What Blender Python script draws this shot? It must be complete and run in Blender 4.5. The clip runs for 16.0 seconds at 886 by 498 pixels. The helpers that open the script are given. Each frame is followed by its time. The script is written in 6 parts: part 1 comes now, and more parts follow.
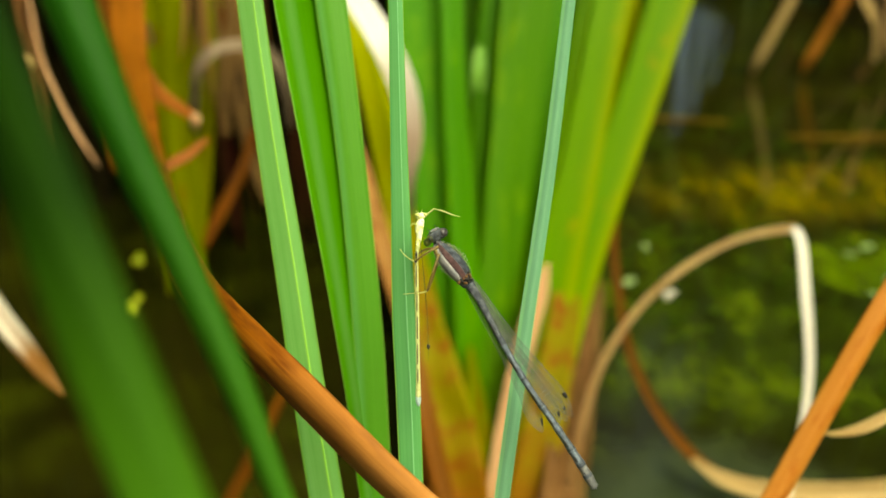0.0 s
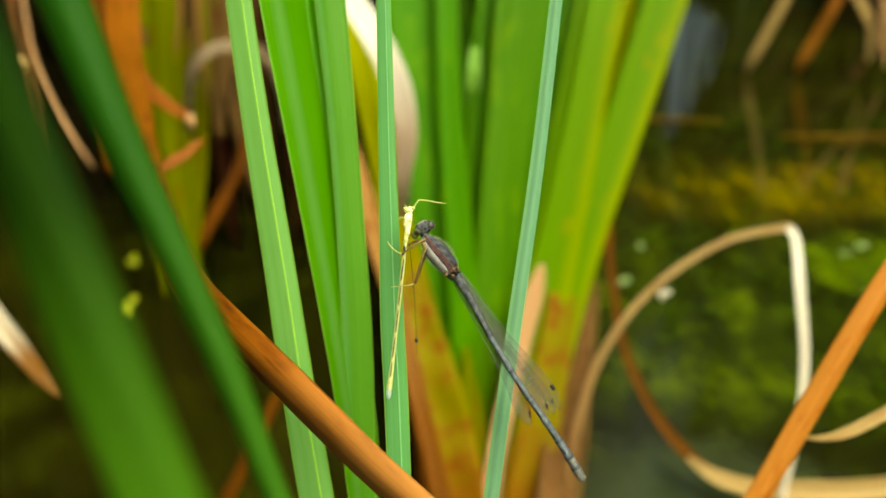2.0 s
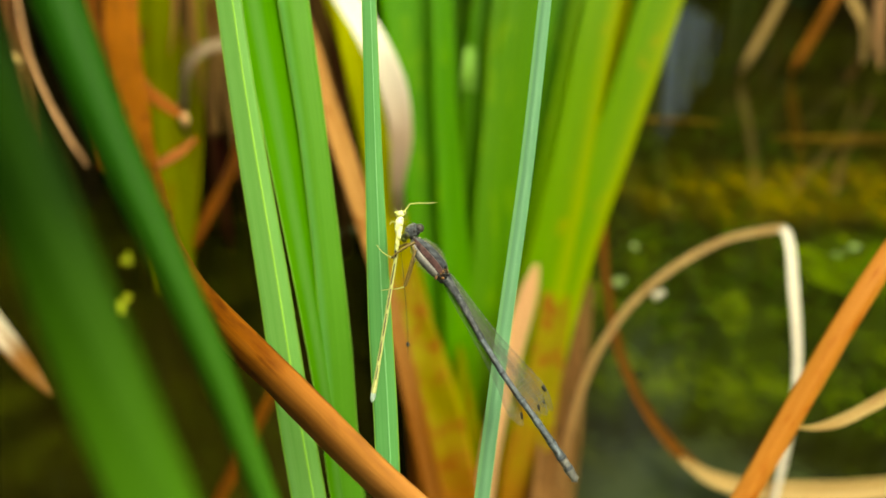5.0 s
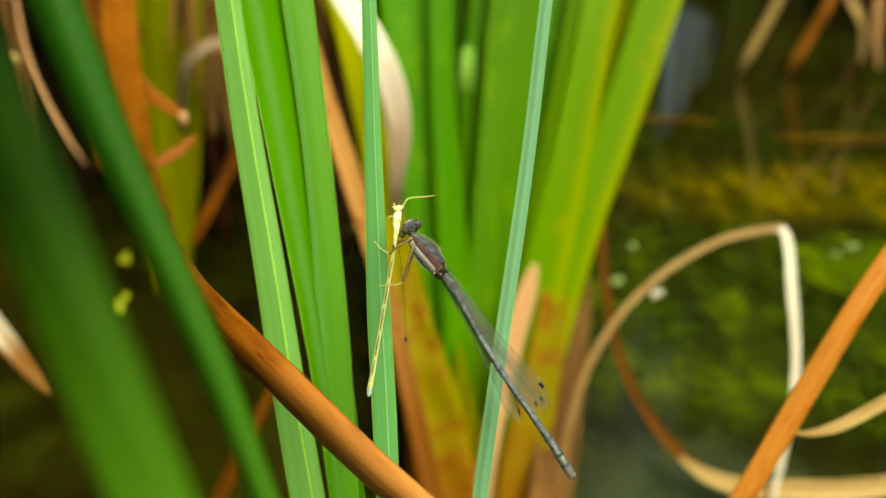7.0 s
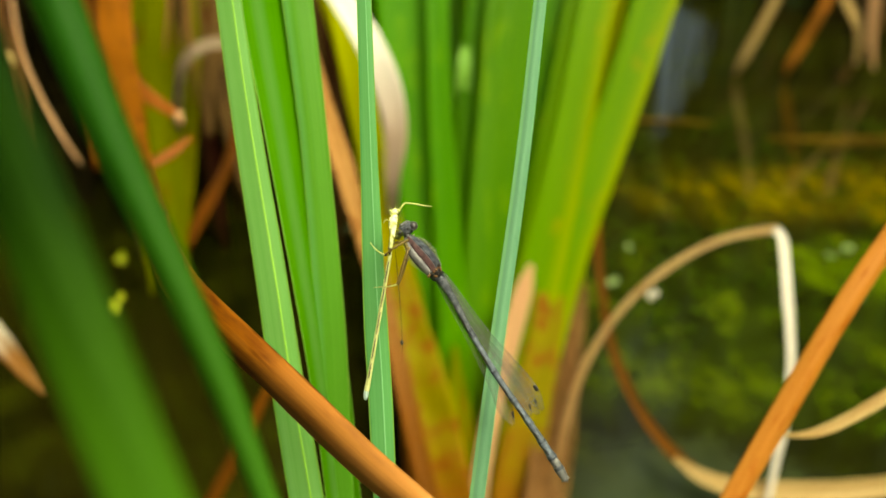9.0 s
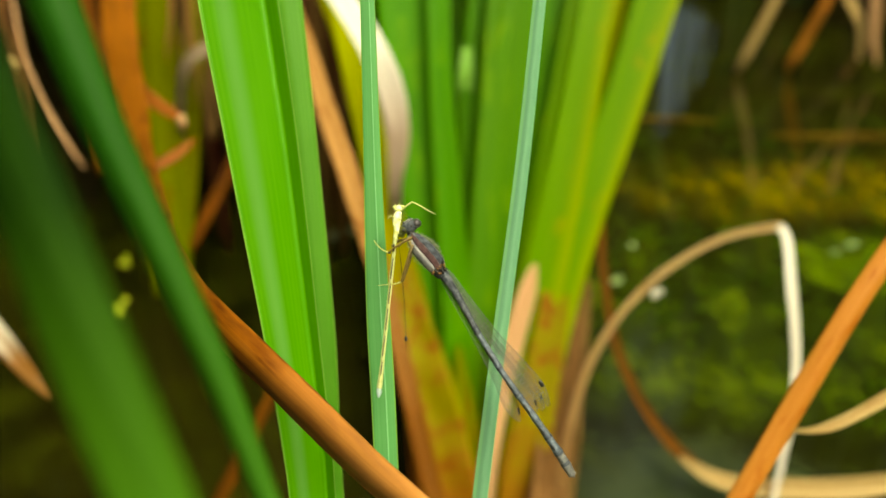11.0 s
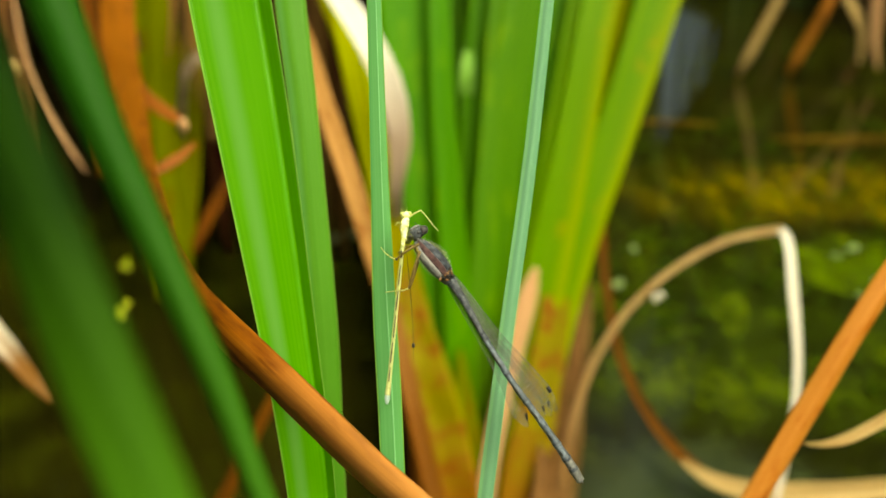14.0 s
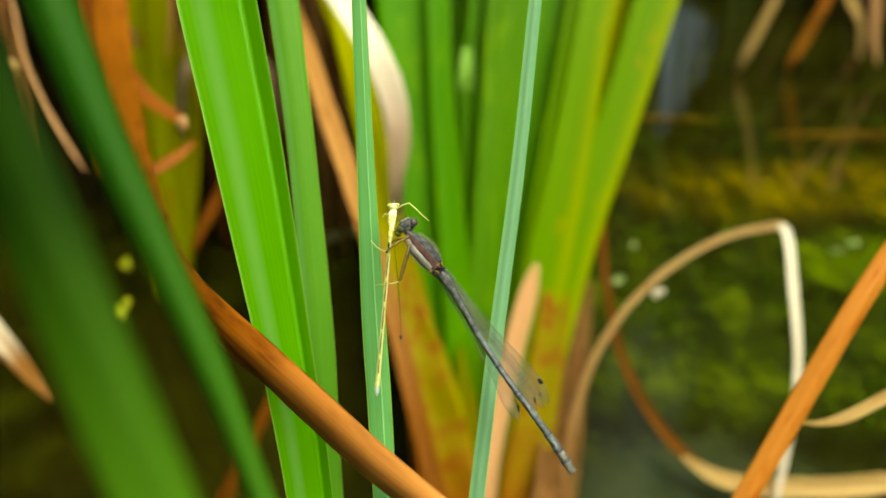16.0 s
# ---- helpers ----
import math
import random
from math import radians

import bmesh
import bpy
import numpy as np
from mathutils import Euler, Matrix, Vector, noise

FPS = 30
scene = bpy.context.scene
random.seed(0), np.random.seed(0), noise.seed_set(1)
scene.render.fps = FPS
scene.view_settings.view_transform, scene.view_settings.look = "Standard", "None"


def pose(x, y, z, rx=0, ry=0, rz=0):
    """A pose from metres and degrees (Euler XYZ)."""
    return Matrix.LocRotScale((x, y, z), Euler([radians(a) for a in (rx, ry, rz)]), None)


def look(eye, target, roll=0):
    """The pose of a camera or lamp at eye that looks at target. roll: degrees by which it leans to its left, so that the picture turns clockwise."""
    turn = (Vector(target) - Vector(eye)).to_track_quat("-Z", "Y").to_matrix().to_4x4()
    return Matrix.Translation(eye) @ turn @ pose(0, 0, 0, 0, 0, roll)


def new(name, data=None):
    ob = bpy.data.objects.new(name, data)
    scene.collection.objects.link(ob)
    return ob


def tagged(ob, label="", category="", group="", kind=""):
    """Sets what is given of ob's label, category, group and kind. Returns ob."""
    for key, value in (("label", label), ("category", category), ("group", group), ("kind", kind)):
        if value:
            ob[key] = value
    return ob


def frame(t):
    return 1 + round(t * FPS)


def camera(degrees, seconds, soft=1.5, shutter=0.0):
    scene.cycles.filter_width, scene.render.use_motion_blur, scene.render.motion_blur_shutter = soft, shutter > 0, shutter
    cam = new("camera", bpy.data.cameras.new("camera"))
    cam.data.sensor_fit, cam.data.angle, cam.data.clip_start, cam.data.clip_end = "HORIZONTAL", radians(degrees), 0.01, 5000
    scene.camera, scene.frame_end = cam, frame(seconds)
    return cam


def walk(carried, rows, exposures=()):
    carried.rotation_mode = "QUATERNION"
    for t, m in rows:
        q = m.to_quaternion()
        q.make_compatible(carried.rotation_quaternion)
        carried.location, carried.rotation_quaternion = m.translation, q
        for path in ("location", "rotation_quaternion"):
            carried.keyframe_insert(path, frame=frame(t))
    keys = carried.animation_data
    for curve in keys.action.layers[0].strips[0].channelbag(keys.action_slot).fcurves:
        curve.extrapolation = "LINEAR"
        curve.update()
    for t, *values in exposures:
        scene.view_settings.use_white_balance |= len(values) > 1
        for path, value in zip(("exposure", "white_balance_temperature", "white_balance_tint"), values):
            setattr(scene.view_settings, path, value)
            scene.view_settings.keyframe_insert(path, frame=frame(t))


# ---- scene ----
# ---- camera ----
cam = camera(55, 16.0, soft=1.6)
cam.data.dof.use_dof = True
cam.data.dof.focus_distance = 0.093
cam.data.dof.aperture_fstop = 19.0
walk(cam, [
    (0, pose(0, 0, 0.25, 62, 0, 0)),
    (0.5, pose(0, 0, 0.25, 62.046, 0.027, -0.066)),
    (1, pose(0, 0, 0.25, 62.091, -0.043, 0.006)),
    (1.5, pose(0, 0, 0.25, 62.084, 0.024, -0.146)),
    (2, pose(0, 0, 0.25, 62.008, 0, -0.349)),
    (2.5, pose(0, 0, 0.25, 61.993, -0.064, -0.384)),
    (3, pose(0, 0, 0.25, 61.966, -0.172, -0.357)),
    (3.5, pose(0, 0, 0.25, 62.005, -0.272, -0.501)),
    (4, pose(0, 0, 0.25, 61.99, -0.28, -0.514)),
    (6.5, pose(0, 0, 0.25, 62.002, -0.532, -0.648)),
    (7, pose(0, 0, 0.25, 61.937, -0.438, -0.641)),
    (7.5, pose(0, 0, 0.25, 61.918, -0.564, -0.622)),
    (8, pose(0, 0, 0.25, 61.934, -0.694, -0.717)),
    (8.5, pose(0, 0, 0.25, 61.93, -0.558, -0.776)),
    (9, pose(0, 0, 0.25, 61.988, -0.663, -0.832)),
    (11.5, pose(0, 0, 0.25, 62.03, -0.022, -0.88)),
    (12, pose(0, 0, 0.25, 62.154, -0.109, -0.747)),
    (12.5, pose(0, 0, 0.25, 62.231, -0.322, -0.716)),
    (13, pose(0, 0, 0.25, 62.136, -0.037, -0.811)),
    (13.5, pose(0, 0, 0.25, 62.158, 0.095, -0.88)),
    (14, pose(0, 0, 0.25, 62.238, -0.029, -0.806)),
    (14.5, pose(0, 0, 0.25, 62.178, 0.003, -0.896)),
    (15, pose(0, 0, 0.25, 61.977, 0.14, -1.066)),
    (15.5, pose(0, 0, 0.25, 62.084, -0.055, -0.991)),
    (16, pose(0, 0, 0.25, 62.044, 0.207, -0.937)),
], exposures=[(0.0, 0.80, 7550, -15), (3.5, 0.80, 7850, -14), (16.0, 0.80, 7850, -14)])

# ---- world, sun, exposure ----
SUN_ELEVATION, SUN_AZIMUTH = radians(56), radians(148)  # azimuth clockwise from +y
world = bpy.data.worlds.new("overcast_sky")
scene.world = world
world.use_nodes = True
sky = world.node_tree.nodes.new("ShaderNodeTexSky")
sky.sky_type, sky.sun_disc = "NISHITA", False
sky.sun_elevation, sky.sun_rotation = SUN_ELEVATION, SUN_AZIMUTH
sky.air_density, sky.dust_density, sky.ozone_density = 0.7, 8.0, 0.3
world.node_tree.links.new(sky.outputs[0], world.node_tree.nodes["Background"].inputs[0])
world.node_tree.nodes["Background"].inputs[1].default_value = 0.13
sun = new("sun", bpy.data.lights.new("sun", "SUN"))
sun.data.energy, sun.data.angle, sun.data.color = 2.2, radians(34), (1.0, 0.95, 0.86)
SUN_FROM = Vector((math.sin(SUN_AZIMUTH) * math.cos(SUN_ELEVATION), math.cos(SUN_AZIMUTH) * math.cos(SUN_ELEVATION), math.sin(SUN_ELEVATION)))
sun.matrix_world = look(SUN_FROM * 5, (0, 0, 0))

MM = 0.001
FRONT = Vector((0.0, -0.883, 0.469))  # the way that most leaves face


# ---- materials ----
def start(name):
    m = bpy.data.materials.new(name)
    m.use_nodes = True
    nt = m.node_tree
    return m, nt, nt.nodes["Principled BSDF"], nt.nodes["Material Output"]


def node(nt, kind, **inputs):
    n = nt.nodes.new(kind)
    for k, v in inputs.items():
        n.inputs[k.replace("_", " ")].default_value = v
    return n


def ramp(nt, source, stops):
    n = nt.nodes.new("ShaderNodeValToRGB")
    e = n.color_ramp.elements
    while len(e) < len(stops):
        e.new(0.5)
    for el, (at, col) in zip(e, stops):
        el.position, el.color = at, (*col, 1.0)
    nt.links.new(source, n.inputs[0])
    return n.outputs[0]


def mixed(nt, factor, a, b, kind="MIX"):
    n = nt.nodes.new("ShaderNodeMix")
    n.data_type, n.blend_type = "RGBA", kind
    for value, slot in ((factor, 0), (a, 6), (b, 7)):
        if isinstance(value, (int, float)):
            n.inputs[slot].default_value = value
        elif isinstance(value, tuple):
            n.inputs[slot].default_value = (*value, 1.0)
        else:
            nt.links.new(value, n.inputs[slot])
    return n.outputs[2]


def mapped(nt, scale, coord="UV"):
    tc = nt.nodes.new("ShaderNodeTexCoord")
    mp = node(nt, "ShaderNodeMapping", Scale=scale)
    info = nt.nodes.new("ShaderNodeObjectInfo")
    mul = nt.nodes.new("ShaderNodeMath")
    mul.operation = "MULTIPLY"
    mul.inputs[1].default_value = 37.0
    nt.links.new(info.outputs["Random"], mul.inputs[0])
    nt.links.new(mul.outputs[0], mp.inputs["Location"])
    nt.links.new(tc.outputs[coord], mp.inputs["Vector"])
    return mp.outputs[0]


def noise_of(nt, vector, scale, detail=3.0, rough=0.55):
    n = node(nt, "ShaderNodeTexNoise", Scale=scale, Detail=detail, Roughness=rough)
    nt.links.new(vector, n.inputs["Vector"])
    return n.outputs["Fac"]


def leaf_material(name, dark, mid, light, blotch=None, blotch_amount=0.5, rough=0.45, through_light=0.3, relief=0.3, vary=0.0, sheen=0.2, base=None, stripe=None, patch=(1.6, 0.35), tip=None):
    """A blade with parallel veins: u runs across it, v along it in centimetres. base: colour towards the foot of the blade, tip: towards its end (colour, from, to). stripe: place across, half width and colour of a paler band."""
    m, nt, bsdf, out = start(name)
    veins = noise_of(nt, mapped(nt, (26, 0.12, 1)), 1.0, 2.0, 0.6)
    fine = noise_of(nt, mapped(nt, (90, 0.5, 1)), 1.0, 2.0, 0.7)
    wide = noise_of(nt, mapped(nt, (*patch, 1)), 1.0, 3.0)
    col = ramp(nt, veins, [(0.25, dark), (0.5, mid), (0.78, light)])
    col = mixed(nt, 0.22, col, ramp(nt, fine, [(0.3, dark), (0.7, light)]))
    if blotch:
        spread = ramp(nt, wide, [(blotch_amount, (0, 0, 0)), (min(blotch_amount + 0.18, 1.0), (1, 1, 1))])
        col = mixed(nt, spread, col, blotch)
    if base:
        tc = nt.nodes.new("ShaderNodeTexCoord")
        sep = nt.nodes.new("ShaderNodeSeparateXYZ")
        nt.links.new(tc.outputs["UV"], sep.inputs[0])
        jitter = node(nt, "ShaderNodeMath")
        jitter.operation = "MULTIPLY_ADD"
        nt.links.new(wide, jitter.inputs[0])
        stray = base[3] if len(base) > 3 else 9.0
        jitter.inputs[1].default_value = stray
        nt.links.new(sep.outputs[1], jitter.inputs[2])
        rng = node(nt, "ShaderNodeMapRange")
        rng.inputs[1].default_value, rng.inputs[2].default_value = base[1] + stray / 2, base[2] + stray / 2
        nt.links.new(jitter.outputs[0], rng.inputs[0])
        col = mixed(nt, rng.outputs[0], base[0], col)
    if tip:
        ends = nt.nodes.new("ShaderNodeSeparateXYZ")
        nt.links.new(nt.nodes.new("ShaderNodeTexCoord").outputs["UV"], ends.inputs[0])
        far_end = node(nt, "ShaderNodeMapRange")
        far_end.inputs[1].default_value, far_end.inputs[2].default_value = tip[1], tip[2]
        nt.links.new(ends.outputs[1], far_end.inputs[0])
        col = mixed(nt, far_end.outputs[0], col, mixed(nt, 0.3, tip[0], col))
    if stripe:
        uvs = nt.nodes.new("ShaderNodeTexCoord")
        cross = nt.nodes.new("ShaderNodeSeparateXYZ")
        nt.links.new(uvs.outputs["UV"], cross.inputs[0])
        off = node(nt, "ShaderNodeMath")
        off.operation = "SUBTRACT"
        nt.links.new(cross.outputs[0], off.inputs[0])
        off.inputs[1].default_value = stripe[0]
        size = node(nt, "ShaderNodeMath")
        size.operation = "ABSOLUTE"
        nt.links.new(off.outputs[0], size.inputs[0])
        band = node(nt, "ShaderNodeMapRange")
        band.interpolation_type = "SMOOTHSTEP"
        band.inputs[1].default_value, band.inputs[2].default_value = 0.0, stripe[1]
        nt.links.new(size.outputs[0], band.inputs[0])
        col = mixed(nt, band.outputs[0], stripe[2], col)
    if vary:
        info = nt.nodes.new("ShaderNodeObjectInfo")
        hsv = nt.nodes.new("ShaderNodeHueSaturation")
        for slot, (lo, hi) in ((0, (0.5 - 0.06 * vary, 0.5 + 0.004 * vary)), (2, (1 - 0.35 * vary, 1 + 0.25 * vary))):
            r = node(nt, "ShaderNodeMapRange")
            r.inputs[3].default_value, r.inputs[4].default_value = lo, hi
            nt.links.new(info.outputs["Random"], r.inputs[0])
            nt.links.new(r.outputs[0], hsv.inputs[slot])
        nt.links.new(col, hsv.inputs["Color"])
        col = hsv.outputs[0]
    nt.links.new(col, bsdf.inputs["Base Color"])
    rg = node(nt, "ShaderNodeMapRange")
    rg.inputs[3].default_value, rg.inputs[4].default_value = rough - 0.08, rough + 0.12
    nt.links.new(fine, rg.inputs[0])
    nt.links.new(rg.outputs[0], bsdf.inputs["Roughness"])
    bsdf.inputs["Specular IOR Level"].default_value = sheen
    bump = node(nt, "ShaderNodeBump", Strength=relief, Distance=0.00012)
    nt.links.new(veins, bump.inputs["Height"])
    nt.links.new(bump.outputs[0], bsdf.inputs["Normal"])
    if through_light:
        tr = nt.nodes.new("ShaderNodeBsdfTranslucent")
        nt.links.new(col, tr.inputs["Color"])
        mx = node(nt, "ShaderNodeMixShader")
        mx.inputs[0].default_value = through_light
        nt.links.new(bsdf.outputs[0], mx.inputs[1])
        nt.links.new(tr.outputs[0], mx.inputs[2])
        nt.links.new(mx.outputs[0], out.inputs["Surface"])
    return m


def mottled(name, a, b, scale=300.0, rough=0.4, relief=0.3, metal=0.0, sheen=0.5, c=None, stops=(0.35, 0.62, 0.8)):
    """A hard or matt surface mottled in two or three colours, in object space."""
    m, nt, bsdf, out = start(name)
    v = mapped(nt, (1, 1, 1), "Object")
    big, small = noise_of(nt, v, scale, 3.0), noise_of(nt, v, scale * 5, 2.0)
    col = ramp(nt, big, [(stops[0], a), (stops[1], b)] + ([(stops[2], c)] if c else []))
    col = mixed(nt, 0.3, col, ramp(nt, small, [(0.3, a), (0.7, b)]))
    nt.links.new(col, bsdf.inputs["Base Color"])
    bsdf.inputs["Roughness"].default_value, bsdf.inputs["Metallic"].default_value = rough, metal
    bsdf.inputs["Specular IOR Level"].default_value = sheen
    bump = node(nt, "ShaderNodeBump", Strength=relief, Distance=0.2 / scale)
    nt.links.new(small, bump.inputs["Height"])
    nt.links.new(bump.outputs[0], bsdf.inputs["Normal"])
    return m


# the pale stripe paints in the gloss that runs along the broad blade
GREEN = leaf_material("fresh_green_leaf", (0.074, 0.285, 0.004), (0.090, 0.318, 0.005), (0.120, 0.36, 0.010), blotch=(0.104, 0.335, 0.008), blotch_amount=0.52, rough=0.45, relief=0.22, sheen=0.2, stripe=(0.28, 0.17, (0.140, 0.36, 0.055)))
PALE_GREEN = leaf_material("pale_green_leaf", (0.145, 0.365, 0.068), (0.17, 0.40, 0.088), (0.215, 0.45, 0.118), blotch=(0.19, 0.42, 0.105), blotch_amount=0.5, rough=0.45, relief=0.22, sheen=0.18)
SOFT_GREEN = leaf_material("soft_green_leaf", (0.088, 0.285, 0.012), (0.108, 0.325, 0.018), (0.145, 0.37, 0.032), stripe=(0.10, 0.26, (0.150, 0.38, 0.085)), rough=0.45, relief=0.22, sheen=0.18)
BLUE_GREEN = leaf_material("bluish_green_leaf", (0.092, 0.295, 0.080), (0.112, 0.33, 0.098), (0.145, 0.375, 0.125), rough=0.45, relief=0.2, through_light=0.2, sheen=0.16)
# shade on the upper leaf is put into its colour; the foot is lighter
SHADED_GREEN = leaf_material("shaded_green_leaf", (0.005, 0.020, 0.001), (0.009, 0.033, 0.0012), (0.017, 0.050, 0.002), rough=0.6, through_light=0.1, sheen=0.05, base=((0.060, 0.165, 0.008), 24.7, 26.5, 1.0))
# sea green, darkened above for shade, with base as the lit lower part
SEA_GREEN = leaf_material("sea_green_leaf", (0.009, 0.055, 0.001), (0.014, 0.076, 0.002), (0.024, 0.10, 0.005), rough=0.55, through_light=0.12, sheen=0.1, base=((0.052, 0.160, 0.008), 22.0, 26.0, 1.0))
MIST_GREEN = leaf_material("misty_green_leaf", (0.135, 0.325, 0.165), (0.165, 0.355, 0.20), (0.205, 0.40, 0.235), stripe=(0.10, 0.22, (0.23, 0.48, 0.22)), rough=0.45, relief=0.2, through_light=0.2, sheen=0.16)
MARGIN = leaf_material("pale_leaf_margin", (0.15, 0.36, 0.03), (0.19, 0.40, 0.05), (0.25, 0.44, 0.08), rough=0.5, through_light=0.2, sheen=0.16)
SILVER_RIB = leaf_material("silvery_green_midrib", (0.17, 0.44, 0.16), (0.22, 0.50, 0.22), (0.30, 0.56, 0.30), rough=0.45, through_light=0.1, sheen=0.16)
WITHER = leaf_material("withered_brown_leaf", (0.07, 0.030, 0.008), (0.16, 0.072, 0.020), (0.29, 0.15, 0.055), blotch=(0.045, 0.018, 0.004), blotch_amount=0.48, patch=(2.4, 1.2), rough=0.7, relief=0.6, through_light=0.12, sheen=0.06)
DUN = leaf_material("dun_dry_leaf", (0.18, 0.085, 0.02), (0.30, 0.15, 0.04), (0.40, 0.22, 0.07), rough=0.6, relief=0.5, through_light=0.15, sheen=0.08)
RIB = leaf_material("pale_midrib", (0.24, 0.52, 0.05), (0.30, 0.60, 0.07), (0.38, 0.66, 0.10), rough=0.5, through_light=0.1, sheen=0.16)
CLUMP_GREEN = leaf_material("cattail_green", (0.040, 0.170, 0.0008), (0.064, 0.228, 0.0008), (0.100, 0.295, 0.0015), blotch=(0.130, 0.315, 0.0015), blotch_amount=0.56, rough=0.5, vary=0.2, sheen=0.1, through_light=0.36, base=((0.085, 0.115, 0.003), 2.0, 10.0))
YELLOWING = leaf_material("yellowing_leaf", (0.26, 0.32, 0.003), (0.40, 0.43, 0.004), (0.52, 0.50, 0.008), blotch=(0.46, 0.26, 0.008), blotch_amount=0.58, rough=0.55, sheen=0.06, through_light=0.45, base=((0.26, 0.15, 0.006), 8.0, 16.0))
HUSK = leaf_material("brown_husk", (0.055, 0.028, 0.006), (0.12, 0.063, 0.016), (0.24, 0.145, 0.055), blotch=(0.03, 0.016, 0.006), blotch_amount=0.52, rough=0.7, relief=0.7, through_light=0.08, sheen=0.06)
HUSK_PALE = leaf_material("pale_grey_husk", (0.14, 0.09, 0.05), (0.28, 0.20, 0.13), (0.46, 0.37, 0.27), blotch=(0.08, 0.05, 0.025), blotch_amount=0.5, patch=(2.2, 1.2), rough=0.7, relief=0.7, through_light=0.08, sheen=0.06)
SUNKEN = leaf_material("sunken_brown_stalk", (0.07, 0.038, 0.003), (0.13, 0.075, 0.005), (0.24, 0.14, 0.012), blotch=(0.02, 0.014, 0.002), blotch_amount=0.5, patch=(0.6, 0.3), rough=0.7, through_light=0.05, sheen=0.05)
LIME = leaf_material("ageing_lime_leaf", (0.074, 0.24, 0.001), (0.125, 0.30, 0.002), (0.21, 0.345, 0.003), blotch=(0.40, 0.33, 0.004), stripe=(0.95, 0.40, (0.26, 0.36, 0.003)), blotch_amount=0.60, patch=(2.0, 0.5), rough=0.5, vary=0.2, sheen=0.1, through_light=0.4, base=((0.33, 0.27, 0.005), 1.0, 6.5))
OCHRE = leaf_material("ochre_dying_leaf", (0.14, 0.105, 0.003), (0.25, 0.20, 0.004), (0.34, 0.30, 0.007), blotch=(0.25, 0.09, 0.006), blotch_amount=0.46, patch=(2.2, 1.1), rough=0.6, sheen=0.08, base=((0.28, 0.085, 0.006), 1.0, 5.0, 3.0))
PATCHY = leaf_material("patchy_tan_leaf", (0.26, 0.11, 0.02), (0.42, 0.20, 0.05), (0.55, 0.32, 0.13), blotch=(0.20, 0.06, 0.006), blotch_amount=0.54, patch=(2.4, 1.3), rough=0.6, base=((0.21, 0.07, 0.008), 6.0, 13.0, 4.0), relief=0.5, through_light=0.15, sheen=0.08)
RUST = leaf_material("rust_dry_leaf", (0.13, 0.028, 0.002), (0.26, 0.07, 0.004), (0.40, 0.15, 0.012), blotch=(0.09, 0.022, 0.002), blotch_amount=0.58, rough=0.5, relief=0.5, through_light=0.12, sheen=0.14)
ORANGE = leaf_material("orange_dry_leaf", (0.33, 0.10, 0.008), (0.48, 0.17, 0.020), (0.61, 0.28, 0.06), blotch=(0.36, 0.10, 0.008), blotch_amount=0.52, patch=(3.0, 1.6), rough=0.5, relief=0.4, through_light=0.12, sheen=0.14)
STRAW = leaf_material("straw_dry_leaf", (0.36, 0.20, 0.06), (0.52, 0.34, 0.12), (0.70, 0.54, 0.27), blotch=(0.30, 0.14, 0.035), blotch_amount=0.6, rough=0.5, relief=0.6, through_light=0.2)
STRAW_STALK = leaf_material("mottled_straw_stalk", (0.28, 0.15, 0.045), (0.43, 0.27, 0.105), (0.60, 0.44, 0.23), blotch=(0.28, 0.12, 0.03), blotch_amount=0.52, patch=(2.0, 0.9), rough=0.5, relief=0.6, through_light=0.2, base=((0.22, 0.115, 0.04), 3.0, 12.0))
RUST_LONG = leaf_material("long_rust_leaf", (0.16, 0.042, 0.002), (0.31, 0.092, 0.005), (0.47, 0.165, 0.014), blotch=(0.12, 0.028, 0.002), blotch_amount=0.5, rough=0.6, patch=(2.6, 0.9), relief=0.6, through_light=0.1, sheen=0.1, base=((0.56, 0.24, 0.06), 20.2, 23.4, 2.5), tip=((0.21, 0.068, 0.003), 33.0, 42.0))
BONE = leaf_material("bone_white_dry_leaf", (0.66, 0.56, 0.42), (0.84, 0.78, 0.67), (0.94, 0.91, 0.86), rough=0.45, relief=0.5, through_light=0.2)
BONE_TIP = leaf_material("bone_white_leaf_with_brown_tip", (0.50, 0.38, 0.26), (0.70, 0.60, 0.46), (0.84, 0.78, 0.68), rough=0.5, relief=0.5, through_light=0.2, base=((0.24, 0.10, 0.016), 0.8, 3.0))
BLEACHED = leaf_material("bleached_dry_leaf", (0.66, 0.58, 0.46), (0.82, 0.78, 0.68), (0.90, 0.88, 0.82), rough=0.45, relief=0.4, through_light=0.2, base=((0.42, 0.30, 0.22), 20.0, 24.0, 2.0))
TAN = leaf_material("tan_dry_leaf", (0.44, 0.22, 0.09), (0.62, 0.35, 0.17), (0.72, 0.46, 0.25), rough=0.55, relief=0.5, through_light=0.2)
BROWN = leaf_material("brown_withered_leaf", (0.03, 0.014, 0.003), (0.075, 0.035, 0.008), (0.18, 0.09, 0.03), blotch=(0.018, 0.008, 0.002), blotch_amount=0.5, rough=0.75, relief=0.8, through_light=0.08, vary=0.8, sheen=0.06)
OLIVE = leaf_material("olive_stalk", (0.075, 0.095, 0.0004), (0.135, 0.16, 0.0005), (0.20, 0.205, 0.001), blotch=(0.20, 0.08, 0.003), blotch_amount=0.58, rough=0.6, through_light=0.35, vary=0.3, sheen=0.03)
